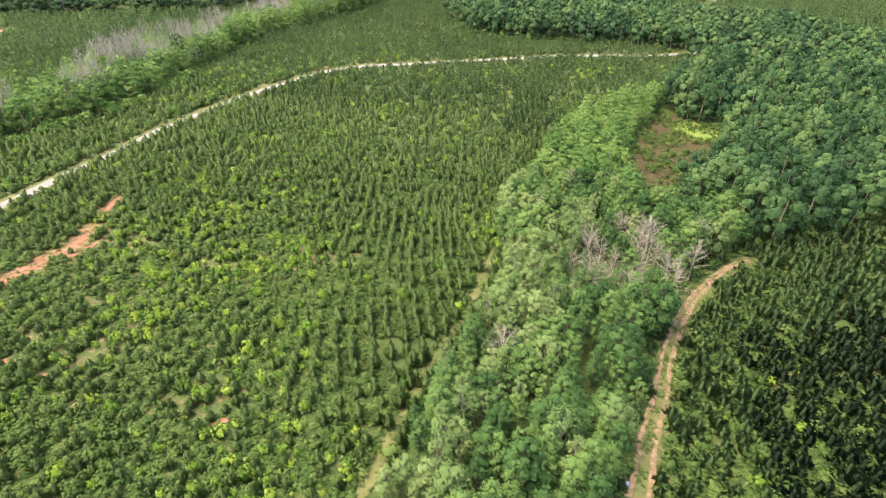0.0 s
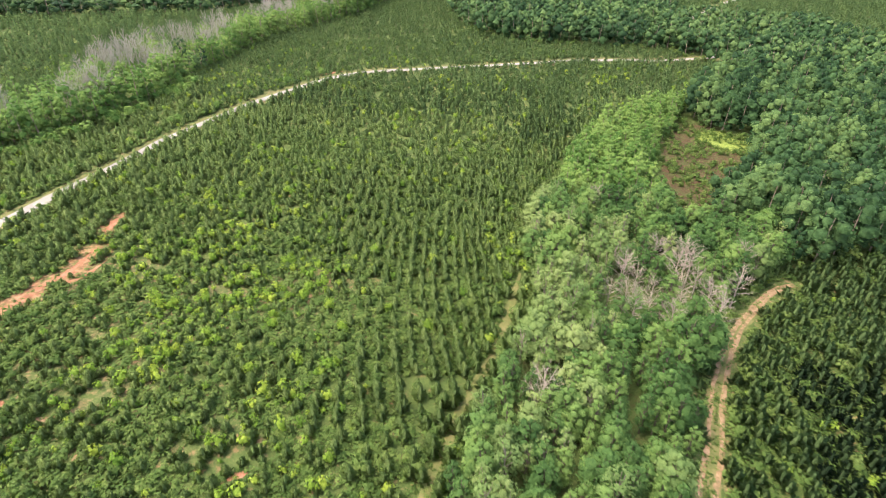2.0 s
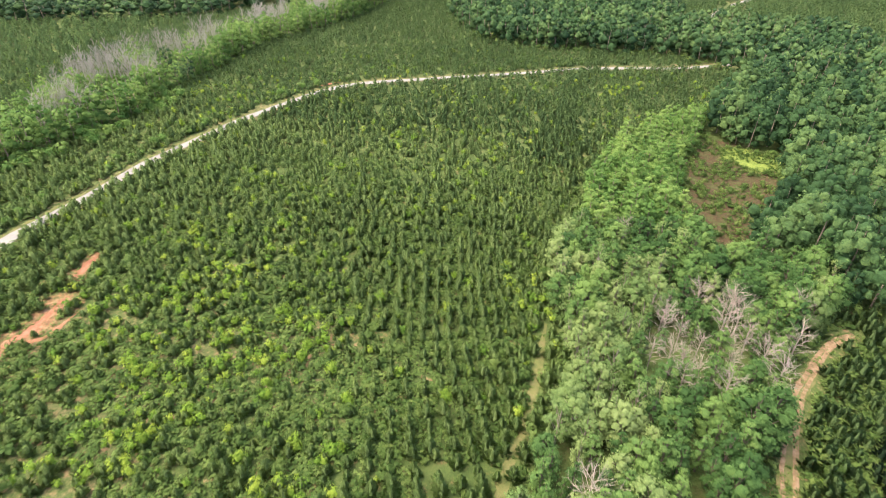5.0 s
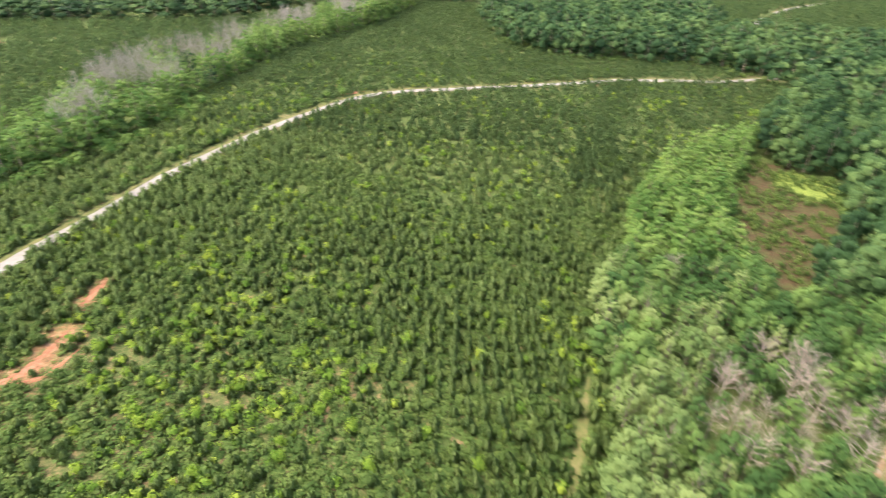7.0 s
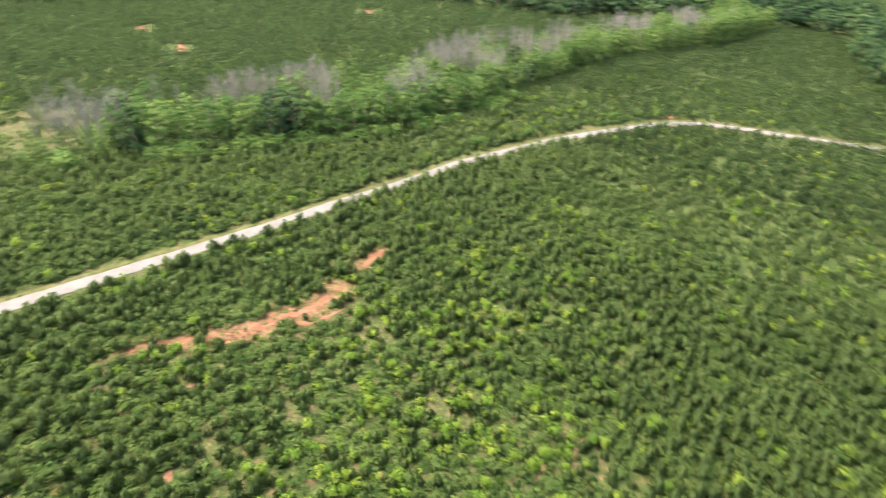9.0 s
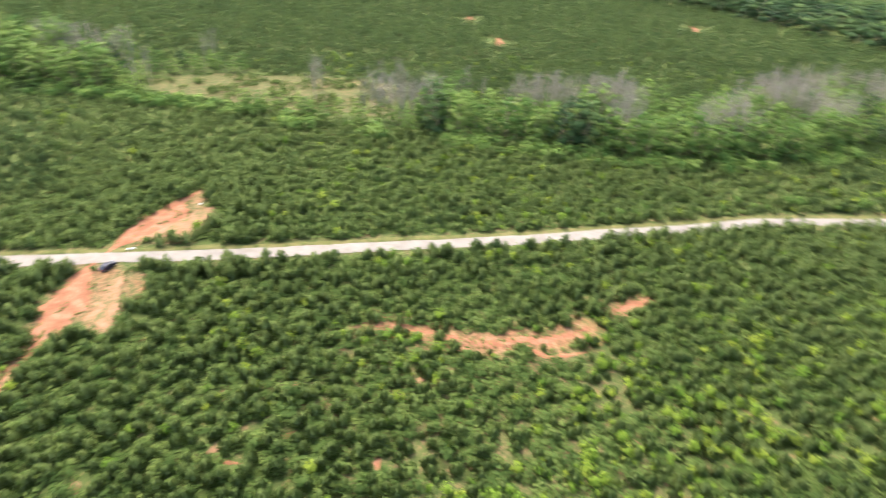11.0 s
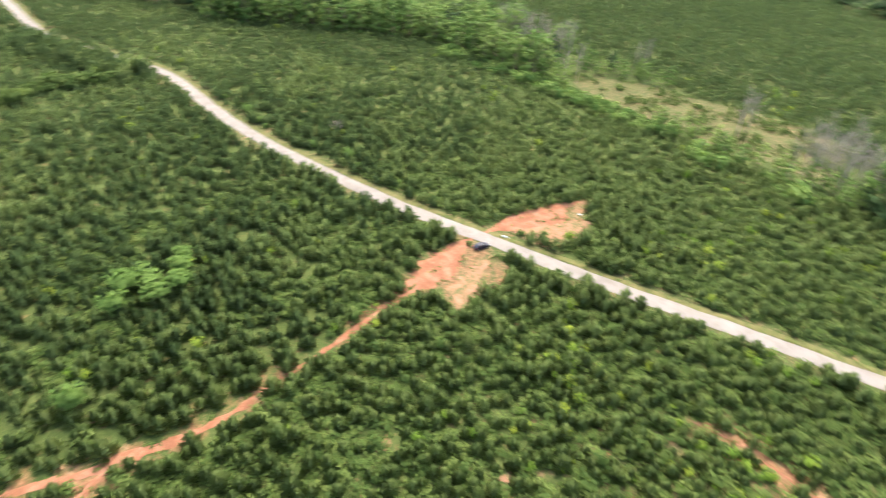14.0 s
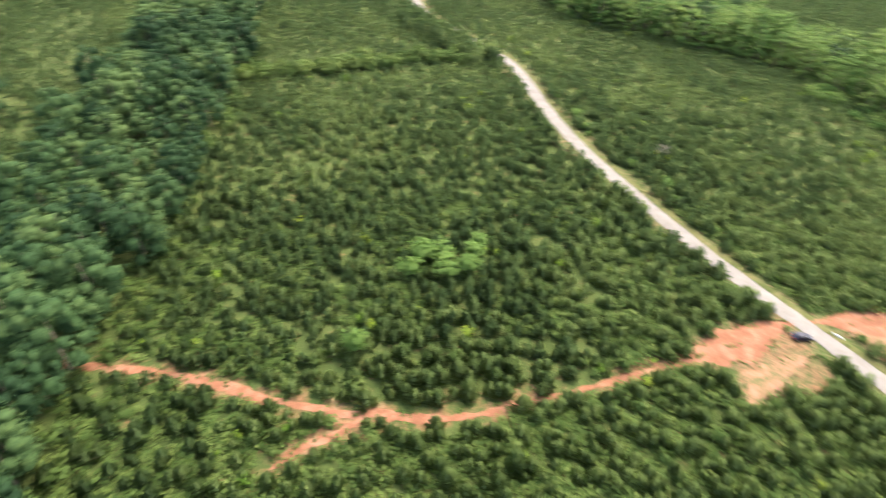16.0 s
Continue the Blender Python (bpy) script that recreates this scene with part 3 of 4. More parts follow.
ribbon("clay_apron", smooth_line([(-171.5, -3.5), (-177, 1), (-183, 7), (-188, 11)], 0.8), (3.0, 6.5, 8.0, 5.0), SOIL, "pale clay apron of the turnout with grass growing in", "bare earth", 0.045, 0.3, 14, 0.3)
ribbon("clay_fan", smooth_line([(-171, -6.5), (-176, -3), (-182, 1.5), (-187, 5)], 0.8), (2.0, 5.5, 8.5, 7.0), CLAY, "bare red clay fan of the turnout", "bare earth", 0.05, 0.22, 15, 0.3)

# ---- planting: where the trees stand ----
ROWS_TURN = radians(20.5)


def planting(x0, x1, y0, y1, between, along, seed):
    """Points of a plantation: straight rows, uneven along them."""
    r = np.random.default_rng(seed)
    cx, cy, ext = (x0 + x1) / 2, (y0 + y1) / 2, math.hypot(x1 - x0, y1 - y0) / 2
    u, v = np.meshgrid(np.arange(-ext, ext, between), np.arange(-ext, ext, along))
    u, v = u.ravel(), v.ravel()
    x, y = cx + u * math.cos(ROWS_TURN) - v * math.sin(ROWS_TURN), cy + u * math.sin(ROWS_TURN) + v * math.cos(ROWS_TURN)
    bend = np.clip((x + 58) / 18, 0, 1) * np.clip(y - 105, -60, 60) * 0.15
    u = u - bend
    loose = 0.22 + 0.75 * np.clip(np.hypot((x + 48) / 26, (y - 104) / 46) - 0.6, 0, 1)
    u, v = u + r.normal(0, 1, u.size) * loose * between * 0.36, v + r.normal(0, 0.5, u.size)
    x, y = cx + u * math.cos(ROWS_TURN) - v * math.sin(ROWS_TURN), cy + u * math.sin(ROWS_TURN) + v * math.cos(ROWS_TURN)
    k = (x > x0) & (x < x1) & (y > y0) & (y < y1)
    return x[k], y[k]


def open_ground(x, y, margin=0.0):
    """True where no tree stands: roads, tracks, bare openings, woods' own floor."""
    road, side = away(ROAD, x, y)
    shut = road < np.where(side > 0, np.where(np.asarray(y) > 60, 2.8, 3.7), 4.6) + margin
    for line, w in ((RED_TRACK, np.where(np.asarray(x) < -104, 0.9, 1.7)), (BRANCH, 1.4), (EAST_TRACK, 2.4), (GRASS_PATH, 1.1), (SCAR, np.where(np.asarray(y) > 66, 2.5, 1.4)), (SCAR_END, 1.8), (SCAR_SIDE, 1.3)):
        shut |= away(line, x, y)[0] < w + margin
    for bx, by in PATCHES:
        shut |= np.hypot(x - bx, y - by) < 1.6
    for poly in (NEAR_CLEARING, FAR_CLEARING, BROWN_CLEARING, WEST_BROWN):
        shut |= inside(poly, x, y)
    return shut


def in_woods(x, y):
    w = inside(STRIP, x, y) | inside(WEST_STRIP, x, y)
    for poly in FAR_WOODS:
        w |= inside(poly, x, y)
    return w


VIEW = [(110, -335), (20, -120), (-5, -20), (0, 30), (62, 68), (150, 480), (190, 700), (-240, 720), (-480, 500), (-590, 240), (-560, 60), (-500, -100), (-520, -330)]


def reach(x, y):
    return np.hypot(x + 80, y - 60)


# ---- young pines ----
px, py = planting(-330, 190, -300, 520, 3.1, 1.8, 11)
keep = inside(VIEW, px, py) & (np.hypot(px + 162.2, py + 6.8) > 6.5)
px, py = px[keep], py[keep]
keep = ~in_woods(px, py)
px, py = px[keep], py[keep]
keep = ~open_ground(px, py)
px, py = px[keep], py[keep]
far = reach(px, py) + 50 * (rng.random(len(px)) - 0.5)
cover = thin_cover(px, py)
keep = rng.random(len(px)) > np.where(far > 195, 0.16, 0.04 + 0.02 * (far > 105) + 0.17 * cover + 0.12 * (vnoise(px, py, 9, 14) > 0.72))
px, py, far, cover = px[keep], py[keep], far[keep], cover[keep]
tall = (2.55 + 1.0 * vnoise(px, py, 30, 15) + 0.5 * rng.normal(0, 1, len(px))) * (1 - 0.25 * cover)
tall += 1.4 * np.exp(-((px - 66) / 30) ** 2 - ((py - 95) / 60) ** 2) + 1.3 * np.exp(-((px + 200) / 12) ** 2 - ((py - 20) / 12) ** 2)
beside, side = away(ROAD, px, py)
tall += 0.8 * np.exp(-(beside / 9) ** 2) * (side > 0) + -0.5 * ((py > 255) & (beside < 10) & (side > 0)) + 4.0 * ((py < -150) & (py > -215) & (beside < 16) & (side > 0))
tall = np.clip(tall * 0.80, 1.1, 7.0)
rowed = np.clip(1.6 - np.hypot((px + 48) / 26, (py - 104) / 46), 0, 1)
wide = tall * (1.40 + 0.50 * rng.random(len(px)) + 0.20 * (far > 195)) * (1 - 0.18 * rowed)
tall *= 1 + 0.12 * rowed
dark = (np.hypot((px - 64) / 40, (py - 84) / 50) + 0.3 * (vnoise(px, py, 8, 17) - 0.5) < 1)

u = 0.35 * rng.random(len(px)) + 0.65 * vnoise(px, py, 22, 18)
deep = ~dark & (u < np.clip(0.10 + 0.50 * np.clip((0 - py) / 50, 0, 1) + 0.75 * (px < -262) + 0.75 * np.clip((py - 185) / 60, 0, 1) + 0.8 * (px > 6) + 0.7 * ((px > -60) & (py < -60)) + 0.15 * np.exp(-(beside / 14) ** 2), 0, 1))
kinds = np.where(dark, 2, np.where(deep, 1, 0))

pine_near = [pine_form(s, 96, 5, 3) for s in range(6)]
pine_mid = [pine_form(20 + s, 36, 4, 2) for s in range(6)]
pine_far = [pine_form(40 + s, 10, 4, 1) for s in range(6)]


as_form = lambda f: (f[0], f[1], np.zeros(len(f[1]), int))


def whole(form):
    (lv, lt), (wv, wt) = form
    if len(lt) < 90:
        return join([(lv, lt, 0)])
    return join([(lv, lt, 0), (wv, wt, 1)])


# single trees of one stretch of the main field
single = (px > -66) & (px < -34) & (py > 62) & (py < 104) & (kinds == 0)
single &= np.cumsum(single) <= 280


def tree_thing(name, crown, wood, leaf, bark, label, category, group):
    ob = tagged(new(name), label, category, group)
    ob.empty_display_size = 0.3
    for part_name, (v, t), mat in (("trunk", wood, bark), ("crown", crown, leaf)):
        child = new(part_name, mesh_of(part_name, v, t, [mat], None, True, None, soft_normals(v, t, 0.65 if "pine" in name else 0.6) if part_name == "crown" else None))
        child.parent = ob
    return ob


def place(x, y, size, wide, turn, sink=0.05):
    z = float(height(x, y)) - sink
    return Matrix.Translation((x, y, z)) @ Matrix.Rotation(turn, 4, "Z") @ Matrix.Diagonal((wide, wide, size, 1))


def plant_copies(name, forms, leaf, bark, label, category, group, rows):
    protos = {}
    for x, y, s, w in rows:
        k = int(rng.integers(0, len(forms)))
        m = place(float(x), float(y), float(s), float(w), rng.random() * 6.28)
        if k not in protos:
            protos[k] = tree_thing(name, *forms[k], leaf, bark, label, category, group)
            made = protos[k]
        else:
            made = protos[k].copy()
            scene.collection.objects.link(made)
            for ch in protos[k].children:
                c2 = ch.copy()
                scene.collection.objects.link(c2)
                c2.parent = made
        made.matrix_basis = m


plant_copies("young_pine", pine_near, NEEDLES_SINGLE, BARK, "young plantation pine with upswept needle tufts", "pine tree", "planted pine rows",
             np.stack([px[single], py[single], tall[single], wide[single]], 1))


def stuff(name, forms, mats, x, y, size, wide, label, category, seed, sink=0.05, bend=0.6):
    if len(x):
        v, t, w, tone, lit = spread(forms, x, y, size, wide, seed, sink, bend)
        return tagged(new(name, mesh_of(name, v, t, mats, w, True, tone, lit)), label, category, kind="stuff")


rest = ~single
band = [(pine_near, far < 100), (pine_mid, (far >= 100) & (far < 195)), (pine_far, far >= 195)]
for n, (forms, k) in enumerate(band):
    k = k & rest
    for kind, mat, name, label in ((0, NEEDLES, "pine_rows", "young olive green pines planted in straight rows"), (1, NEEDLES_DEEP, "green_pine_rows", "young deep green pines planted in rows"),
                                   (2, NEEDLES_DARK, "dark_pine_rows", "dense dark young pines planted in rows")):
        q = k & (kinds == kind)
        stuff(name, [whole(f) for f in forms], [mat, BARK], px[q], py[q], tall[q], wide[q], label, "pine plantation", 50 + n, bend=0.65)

# plantations in the distance
fx, fy = planting(-600, 200, -340, 730, 4.4, 3.8, 12)
keep = inside(VIEW, fx, fy) & ~((fx > -330) & (fx < 190) & (fy > -300) & (fy < 520))
fx, fy = fx[keep], fy[keep]
keep = ~in_woods(fx, fy) & ~open_ground(fx, fy)
for bx, by in ((-412, 121), (-363, 127), (-400, 262)):
    keep &= np.hypot(fx - bx, fy - by) > 9
fx, fy = fx[keep], fy[keep]
ft = 3.6 + 1.0 * vnoise(fx, fy, 40, 16) + 0.4 * rng.normal(0, 1, len(fx))
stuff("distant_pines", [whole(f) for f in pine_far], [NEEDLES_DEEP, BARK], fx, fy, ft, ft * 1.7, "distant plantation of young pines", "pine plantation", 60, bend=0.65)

# ---- the wood along the field: single trees ----
leafy = [crown_form(100 + s, 1300, 26, 0.030, 0.18, 0.27) for s in range(7)]
slim = [crown_form(120 + s, 900, 22, 0.026, 0.14, 0.165) for s in range(5)]
loose = [crown_form(130 + s, 800, 16, 0.034, 0.22, 0.23, 0.85, 0.0) for s in range(4)]
far_crowns = [crown_form(140 + s, 380, 20, 0.046, 0.14, 0.38, 0.92, 0.70, 5, 4, False) for s in range(6)]
distant_crowns = [crown_form(150 + s, 90, 8, 0.085, 0.10, 0.38, 1.1, 0.82, 5, 3, False) for s in range(5)]
thin_snags = [snag_form(170 + s, 13, 5, 1.6) for s in range(5)]
snags = [snag_form(160 + s, 20, 10) for s in range(5)]


def wood_points(poly, spacing, seed):
    r = np.random.default_rng(seed)
    p = np.array(poly)
    (x0, y0), (x1, y1) = p.min(0), p.max(0)
    u, v = np.meshgrid(np.arange(x0, x1, spacing), np.arange(y0, y1, spacing * 0.87))
    u = u + (np.arange(u.shape[0]) % 2)[:, None] * spacing / 2
    u, v = u.ravel() + r.normal(0, spacing * 0.22, u.size), v.ravel() + r.normal(0, spacing * 0.22, u.size)
    k = inside(poly, u, v) & inside(VIEW, u, v)
    return u[k], v[k]


wx, wy = wood_points(STRIP, 4.2, 21)
k = ~inside(BROWN_CLEARING, wx, wy) & (away(ROAD, wx, wy)[0] > 6) & (away(EAST_TRACK, wx, wy)[0] > 4.0) & (away(GRASS_PATH, wx, wy)[0] > 3.4)
wx, wy = wx[k], wy[k]
near = (wy > 42) & (wy < 172) & (wx < 30)
nx, ny = wx[near], wy[near]
gap = np.hypot((nx - 0) / 13, (ny - 128) / 17) < 1          # grey dead patch
pale = ((vnoise(nx, ny, 16, 22) > 0.55) | (rng.random(len(nx)) < 0.22)) & ~gap & ((nx < -9) | (ny < 75) | (rng.random(len(nx)) < 0.25))
u = rng.random(len(nx))
dead = (gap & (u < 0.55)) | (~gap & (u < 0.02))
th = 7.5 + 4.5 * vnoise(nx, ny, 20, 23) + rng.normal(0, 1.2, len(nx))
th = np.clip(th, 4.5, 14)
green = ~dead & ~pale
sl = rng.random(len(nx)) < 0.58


def rows_of(k, w):
    return np.stack([nx[k], ny[k], th[k], th[k] * w[k]], 1)


wob = 0.9 + 0.35 * rng.random(len(nx))
plant_copies("hardwood_tree", leafy, LEAVES, BARK, "green leafy hardwood tree with a rounded uneven crown", "tree", "wood beside the field", rows_of(green & ~sl, wob))
plant_copies("slender_tree", slim, LEAVES, BARK, "slender green tree with a narrow crown", "tree", "wood beside the field", rows_of((green & sl), wob))
plant_copies("pale_tree", slim[:2] + leafy[:2] + loose, LEAVES_PALE, GREY_WOOD, "pale grey-green tree with a loose crown", "tree", "wood beside the field", rows_of(pale & ~dead, wob))


def snag_things(rows, forms, label, group, wood=GREY_WOOD):
    snag_mesh = {}
    for n, (x, y, s, w) in enumerate(rows):
        k = n % len(forms)
        if k not in snag_mesh:
            snag_mesh[k] = mesh_of("dead_tree", *forms[k], [wood])
        ob = tagged(new("dead_tree", snag_mesh[k]), label, "dead tree", group)
        ob.matrix_basis = place(float(x), float(y), float(s), float(w), rng.random() * 6.28)


snag_things(rows_of(dead, wob), snags, "grey leafless dead tree standing in the wood", "dead trees of the wood")

# the rest of the woods
wood_forms = [whole(f) for f in far_crowns]
def free_floor(x, y):
    wobble = 3 * vnoise(x, y, 7, 27) - 1.5
    return ~inside(BROWN_CLEARING, x + wobble, y) & (away(ROAD, x, y)[0] > 5) & (away(EAST_TRACK, x, y)[0] > 3.2) & ~((y > 42) & (y < 172) & (x < 30))


YOUNG = [(-45, 165), (-45, 230), (-20, 275), (8, 292), (0, 258), (-3, 230), (0, 185), (12, 168)]
ox, oy = wood_points(STRIP, 7.6, 26)
qx, qy = wood_points(STRIP, 6.6, 27)
k, q = (oy > 42) | (oy < -110), (qy <= 42) & (qy >= -110)
ox, oy = np.concatenate([ox[k], qx[q]]), np.concatenate([oy[k], qy[q]])
k = free_floor(ox, oy) & ~inside(YOUNG, ox, oy)
ox, oy = ox[k], oy[k]
ot = np.maximum(12.0 + 6.0 * vnoise(ox, oy, 18, 24) + rng.normal(0, 3.0, len(ox)) - 3.0 * (oy < 60), 7)
ot = np.minimum(ot, 18)
fine_forms = [whole(crown_form(190 + s, 520, 22, 0.038, 0.16, 0.36, 0.92, 0.70, 5, 4, False)) for s in range(5)]
for k, forms in (((oy < 42) | ((oy >= 42) & (oy < 235)), fine_forms), ((oy >= 235) & (oy < 330), wood_forms), (oy >= 330, [whole(f) for f in distant_crowns])):
    stuff("woodland", forms, [LEAVES_FAR, BARK], ox[k], oy[k], ot[k], ot[k] * 0.92, "dense dark green hardwood forest with rounded crowns", "woodland", 70, bend=0.45)
ox, oy = wood_points(YOUNG, 4.4, 28)
k = free_floor(ox, oy) & inside(STRIP, ox, oy)
ox, oy = ox[k], oy[k]
ot = 8.5 + 3.5 * vnoise(ox, oy, 12, 29) + rng.normal(0, 1.4, len(ox))
stuff("young_wood", [whole(crown_form(180 + s, 340, 14, 0.046, 0.12, 0.22, 1.1, 0.76, 5, 3, False)) for s in range(5)], [LEAVES_YOUNG, BARK], ox, oy, ot, ot * 1.05, "light green young hardwood trees at the edge of the field", "woodland", 71)
for n, poly in enumerate(FAR_WOODS):
    qx, qy = wood_points(poly, 12.0, 30 + n)
    k = ~inside(STRIP, qx, qy) & (away(ROAD, qx, qy)[0] > 7)
    qx, qy = qx[k], qy[k]
    qt = 11 + 5 * vnoise(qx, qy, 25, 25) + rng.normal(0, 1.5, len(qx))
    stuff("distant_wood", [whole(f) for f in distant_crowns], [LEAVES_FAR, BARK], qx, qy, qt, qt * 1.25, "distant dark green forest", "woodland", 80 + n)

# tree strip west of the road: green front edge, grey dead middle, mixed back
sx, sy = wood_points(WEST_STRIP, 5.4, 41)
k = ~inside(WEST_BROWN, sx, sy)
sx, sy = sx[k], sy[k]
edge = away(np.array(WEST_STRIP[:17], float), sx, sy)[0]
u = rng.random(len(sx)) + 0.5 * (vnoise(sx, sy, 18, 44) - 0.5)
middle = (sy > -60) & (sy < 470) & (edge > 9)
st = 11.0 + 7.0 * vnoise(sx, sy, 15, 42) + rng.normal(0, 1.2, len(sx)) - 3.0 * middle
low = (sy > -40) & (sy < 72)
st = np.where(low, 3.5 + 0.28 * st, st)
g = (~middle | (u < 0.55)) & (~low | (u < 0.55))
strip_forms = [whole(crown_form(155 + s, 270, 15, 0.046, 0.06, 0.29, 0.98, 0.70, 5, 3, False)) for s in range(5)]
green_strip = g & (vnoise(sx, sy, 12, 45) < 0.80)
stuff("tree_strip", strip_forms, [LEAVES_YOUNG, BARK], sx[green_strip], sy[green_strip], st[green_strip], st[green_strip], "strip of fresh green hardwood trees between plantations", "woodland", 90)
g &= ~green_strip
stuff("tree_strip", strip_forms, [LEAVES_FAR, BARK], sx[g], sy[g], st[g], st[g], "darker green hardwood trees of the strip between plantations", "woodland", 91)
mx, my = wood_points(WEST_STRIP, 4.2, 43)
within = away(np.array(WEST_STRIP[:17], float), mx, my)[0]
k = (within > 7) & (my > -70) & (my < 440) & (vnoise(mx, my, 14, 46) > 0.52) & (~inside(WEST_BROWN, mx, my) | (rng.random(len(mx)) < 0.22))
mx, my = mx[k], my[k]
mt = 11 + 6 * rng.random(len(mx))
pick = rng.random(len(mx)) < 290 / max(len(mx), 290)
snag_things(np.stack([mx[pick], my[pick], mt[pick] + 1, mt[pick] * 0.6], 1), thin_snags, "tall grey leafless dead tree in the tree strip", "dead trees of the strip", PALE_WOOD)
brittle = [as_form(snag_form(175 + s, 10, 3, 1.5)) for s in range(4)]
stuff("dead_trees", brittle, [PALE_WOOD], mx[~pick], my[~pick], mt[~pick], mt[~pick] * 0.75, "thicket of grey leafless dead trees", "dead trees", 92, bend=0.0)

# ---- bushes and weeds ----
bush_near = [bush_form(200 + s, 260, 0.11) for s in range(5)]
bush_low = [bush_form(220 + s, 34, 0.26, True, 1) for s in range(5)]
weeds = [weed_form(240 + s) for s in range(6)]
bx, by = rng.uniform(-230, 90, 60000), rng.uniform(-85, 205, 60000)
k = ~open_ground(bx, by, 0.2) & ~in_woods(bx, by) & (reach(bx, by) < 145) & inside(VIEW, bx, by)
bx, by = bx[k], by[k]
bs = 0.45 + 0.5 * rng.random(len(bx))
k = vnoise(bx, by, 13, 53) > 0.30
stuff("weeds", [as_form(f) for f in weeds], [LEAVES_WEED], bx[k], by[k], bs[k] * 1.5, bs[k] * 2.5, "low green weeds covering the ground between pines", "weeds", 103)

bx, by = rng.uniform(-330, 120, 34000), rng.uniform(-180, 400, 34000)
k = ~open_ground(bx, by, 0.3) & ~in_woods(bx, by) & (reach(bx, by) < 300)
bx, by = bx[k], by[k]
want = 0.10 + 0.20 * np.clip(by / 40, 0, 1) + (0.20 + 0.35 * (by > 20)) * (vnoise(bx, by, 11, 51) > 0.6) + 0.8 * thin_cover(bx, by) + 0.25 * np.exp(-(((bx + 80) / 40) ** 2 + ((by - 95) / 45) ** 2)) + 0.6 * ((bx > 8) & (bx < 40) & (by > 40) & (by < 150))
k = rng.random(len(bx)) < want
bx, by = bx[k], by[k]
bs = 1.0 + 1.5 * rng.random(len(bx)) ** 2
k = rng.random(len(bx)) < np.where(reach(bx, by) < 120, 1.0, 0.5)
bx, by, bs = bx[k], by[k], bs[k]
yel = ((vnoise(bx, by, 18, 52) > 0.52) | (rng.random(len(bx)) < 0.15)) & (rng.random(len(bx)) < 0.35 + 0.65 * np.clip(by / 40, 0, 1)) & ((bx < 8) | (rng.random(len(bx)) < 0.15))
stuff("saplings", [as_form(f) for f in bush_low], [LEAVES_BRIGHT], bx[yel], by[yel], bs[yel], bs[yel] * 0.95, "bright yellow-green broadleaf saplings among the pines", "bushes", 101)
stuff("undergrowth", [as_form(f) for f in bush_low], [LEAVES_WEED], bx[~yel], by[~yel], bs[~yel] * 0.9, bs[~yel] * 1.2, "green weeds and low bushes among the pines", "undergrowth", 102)


def leaf_mesh(name, form, leaf):
    return mesh_of(name, *form, [leaf], None, True, None, soft_normals(*form, 0.5))


bush_mesh = [leaf_mesh("roadside_bush", f, LEAVES_YOUNG) for f in bush_near]


def bush_thing(x, y, s, w, leaf, label, form=0):
    ob = tagged(new("bush", leaf_mesh("bush", bush_near[form], leaf)), label, "bush")
    ob.matrix_basis = place(x, y, s, w, form)


# lone saplings that stand out in the main field
bright_mesh = [leaf_mesh("sapling", f, LEAVES_BRIGHT) for f in bush_near]
n = 0
while n < 64:
    x, y = rng.normal(-84, 26), rng.normal(92, 34)
    q = np.array([x]), np.array([y])
    if open_ground(*q, 1.0)[0] or in_woods(*q)[0] or vnoise(*q, 12, 57)[0] < 0.45:
        continue
    h = 1.7 + 1.6 * rng.random() ** 1.5
    ob = tagged(new("sapling", bright_mesh[n % 5]), "bright green broadleaf sapling among the pines", "sapling", "saplings in the field")
    ob.matrix_basis = place(float(x), float(y), h, h * (0.8 + 0.3 * rng.random()), n)
    n += 1

bush_thing(-73, 72.5, 3.2, 3.6, LEAVES_BRIGHT, "large bright green leafy bush standing alone among pines")
bush_thing(-66, 73, 2.8, 3.4, LEAVES_WEED, "rounded green bush among pines", 1)
bush_thing(-75, 128, 2.2, 2.0, LEAVES_PALE, "pale whitish bush among pines", 2)
bush_thing(-86.5, -39.5, 6.2, 5.6, LEAVES_YOUNG, "tall dense green cedar-like bush", 3)
wx2, wy2 = rng.uniform(-290, -195, 9000), rng.uniform(-90, 230, 9000)
front = away(np.array(WEST_STRIP[:17], float), wx2, wy2)[0]
k = (front < 9) & ~inside(WEST_STRIP, wx2, wy2) & ~open_ground(wx2, wy2, 0.4) & (vnoise(wx2, wy2, 9, 64) > 0.35)
wx2, wy2 = wx2[k], wy2[k]
wz2 = 1.4 + 2.4 * rng.random(len(wx2)) ** 2
stuff("strip_bushes", [as_form(f) for f in bush_low], [LEAVES_YOUNG], wx2, wy2, wz2, wz2 * 1.2, "bright green bushes in front of the tree strip", "bushes", 108)
for i, (x, y, s) in enumerate(((-118, -53, 4.6), (-112, -56, 4.2), (-108, -57, 5.0), (-104, -54, 4.4), (-115, -49.5, 4.4), (-121, -56, 4.0), (-110, -51, 4.6))):
    bush_thing(x, y, s * 1.15, s * 1.5, LEAVES_YOUNG, "fresh green bush of a clump among pines", i % 5)

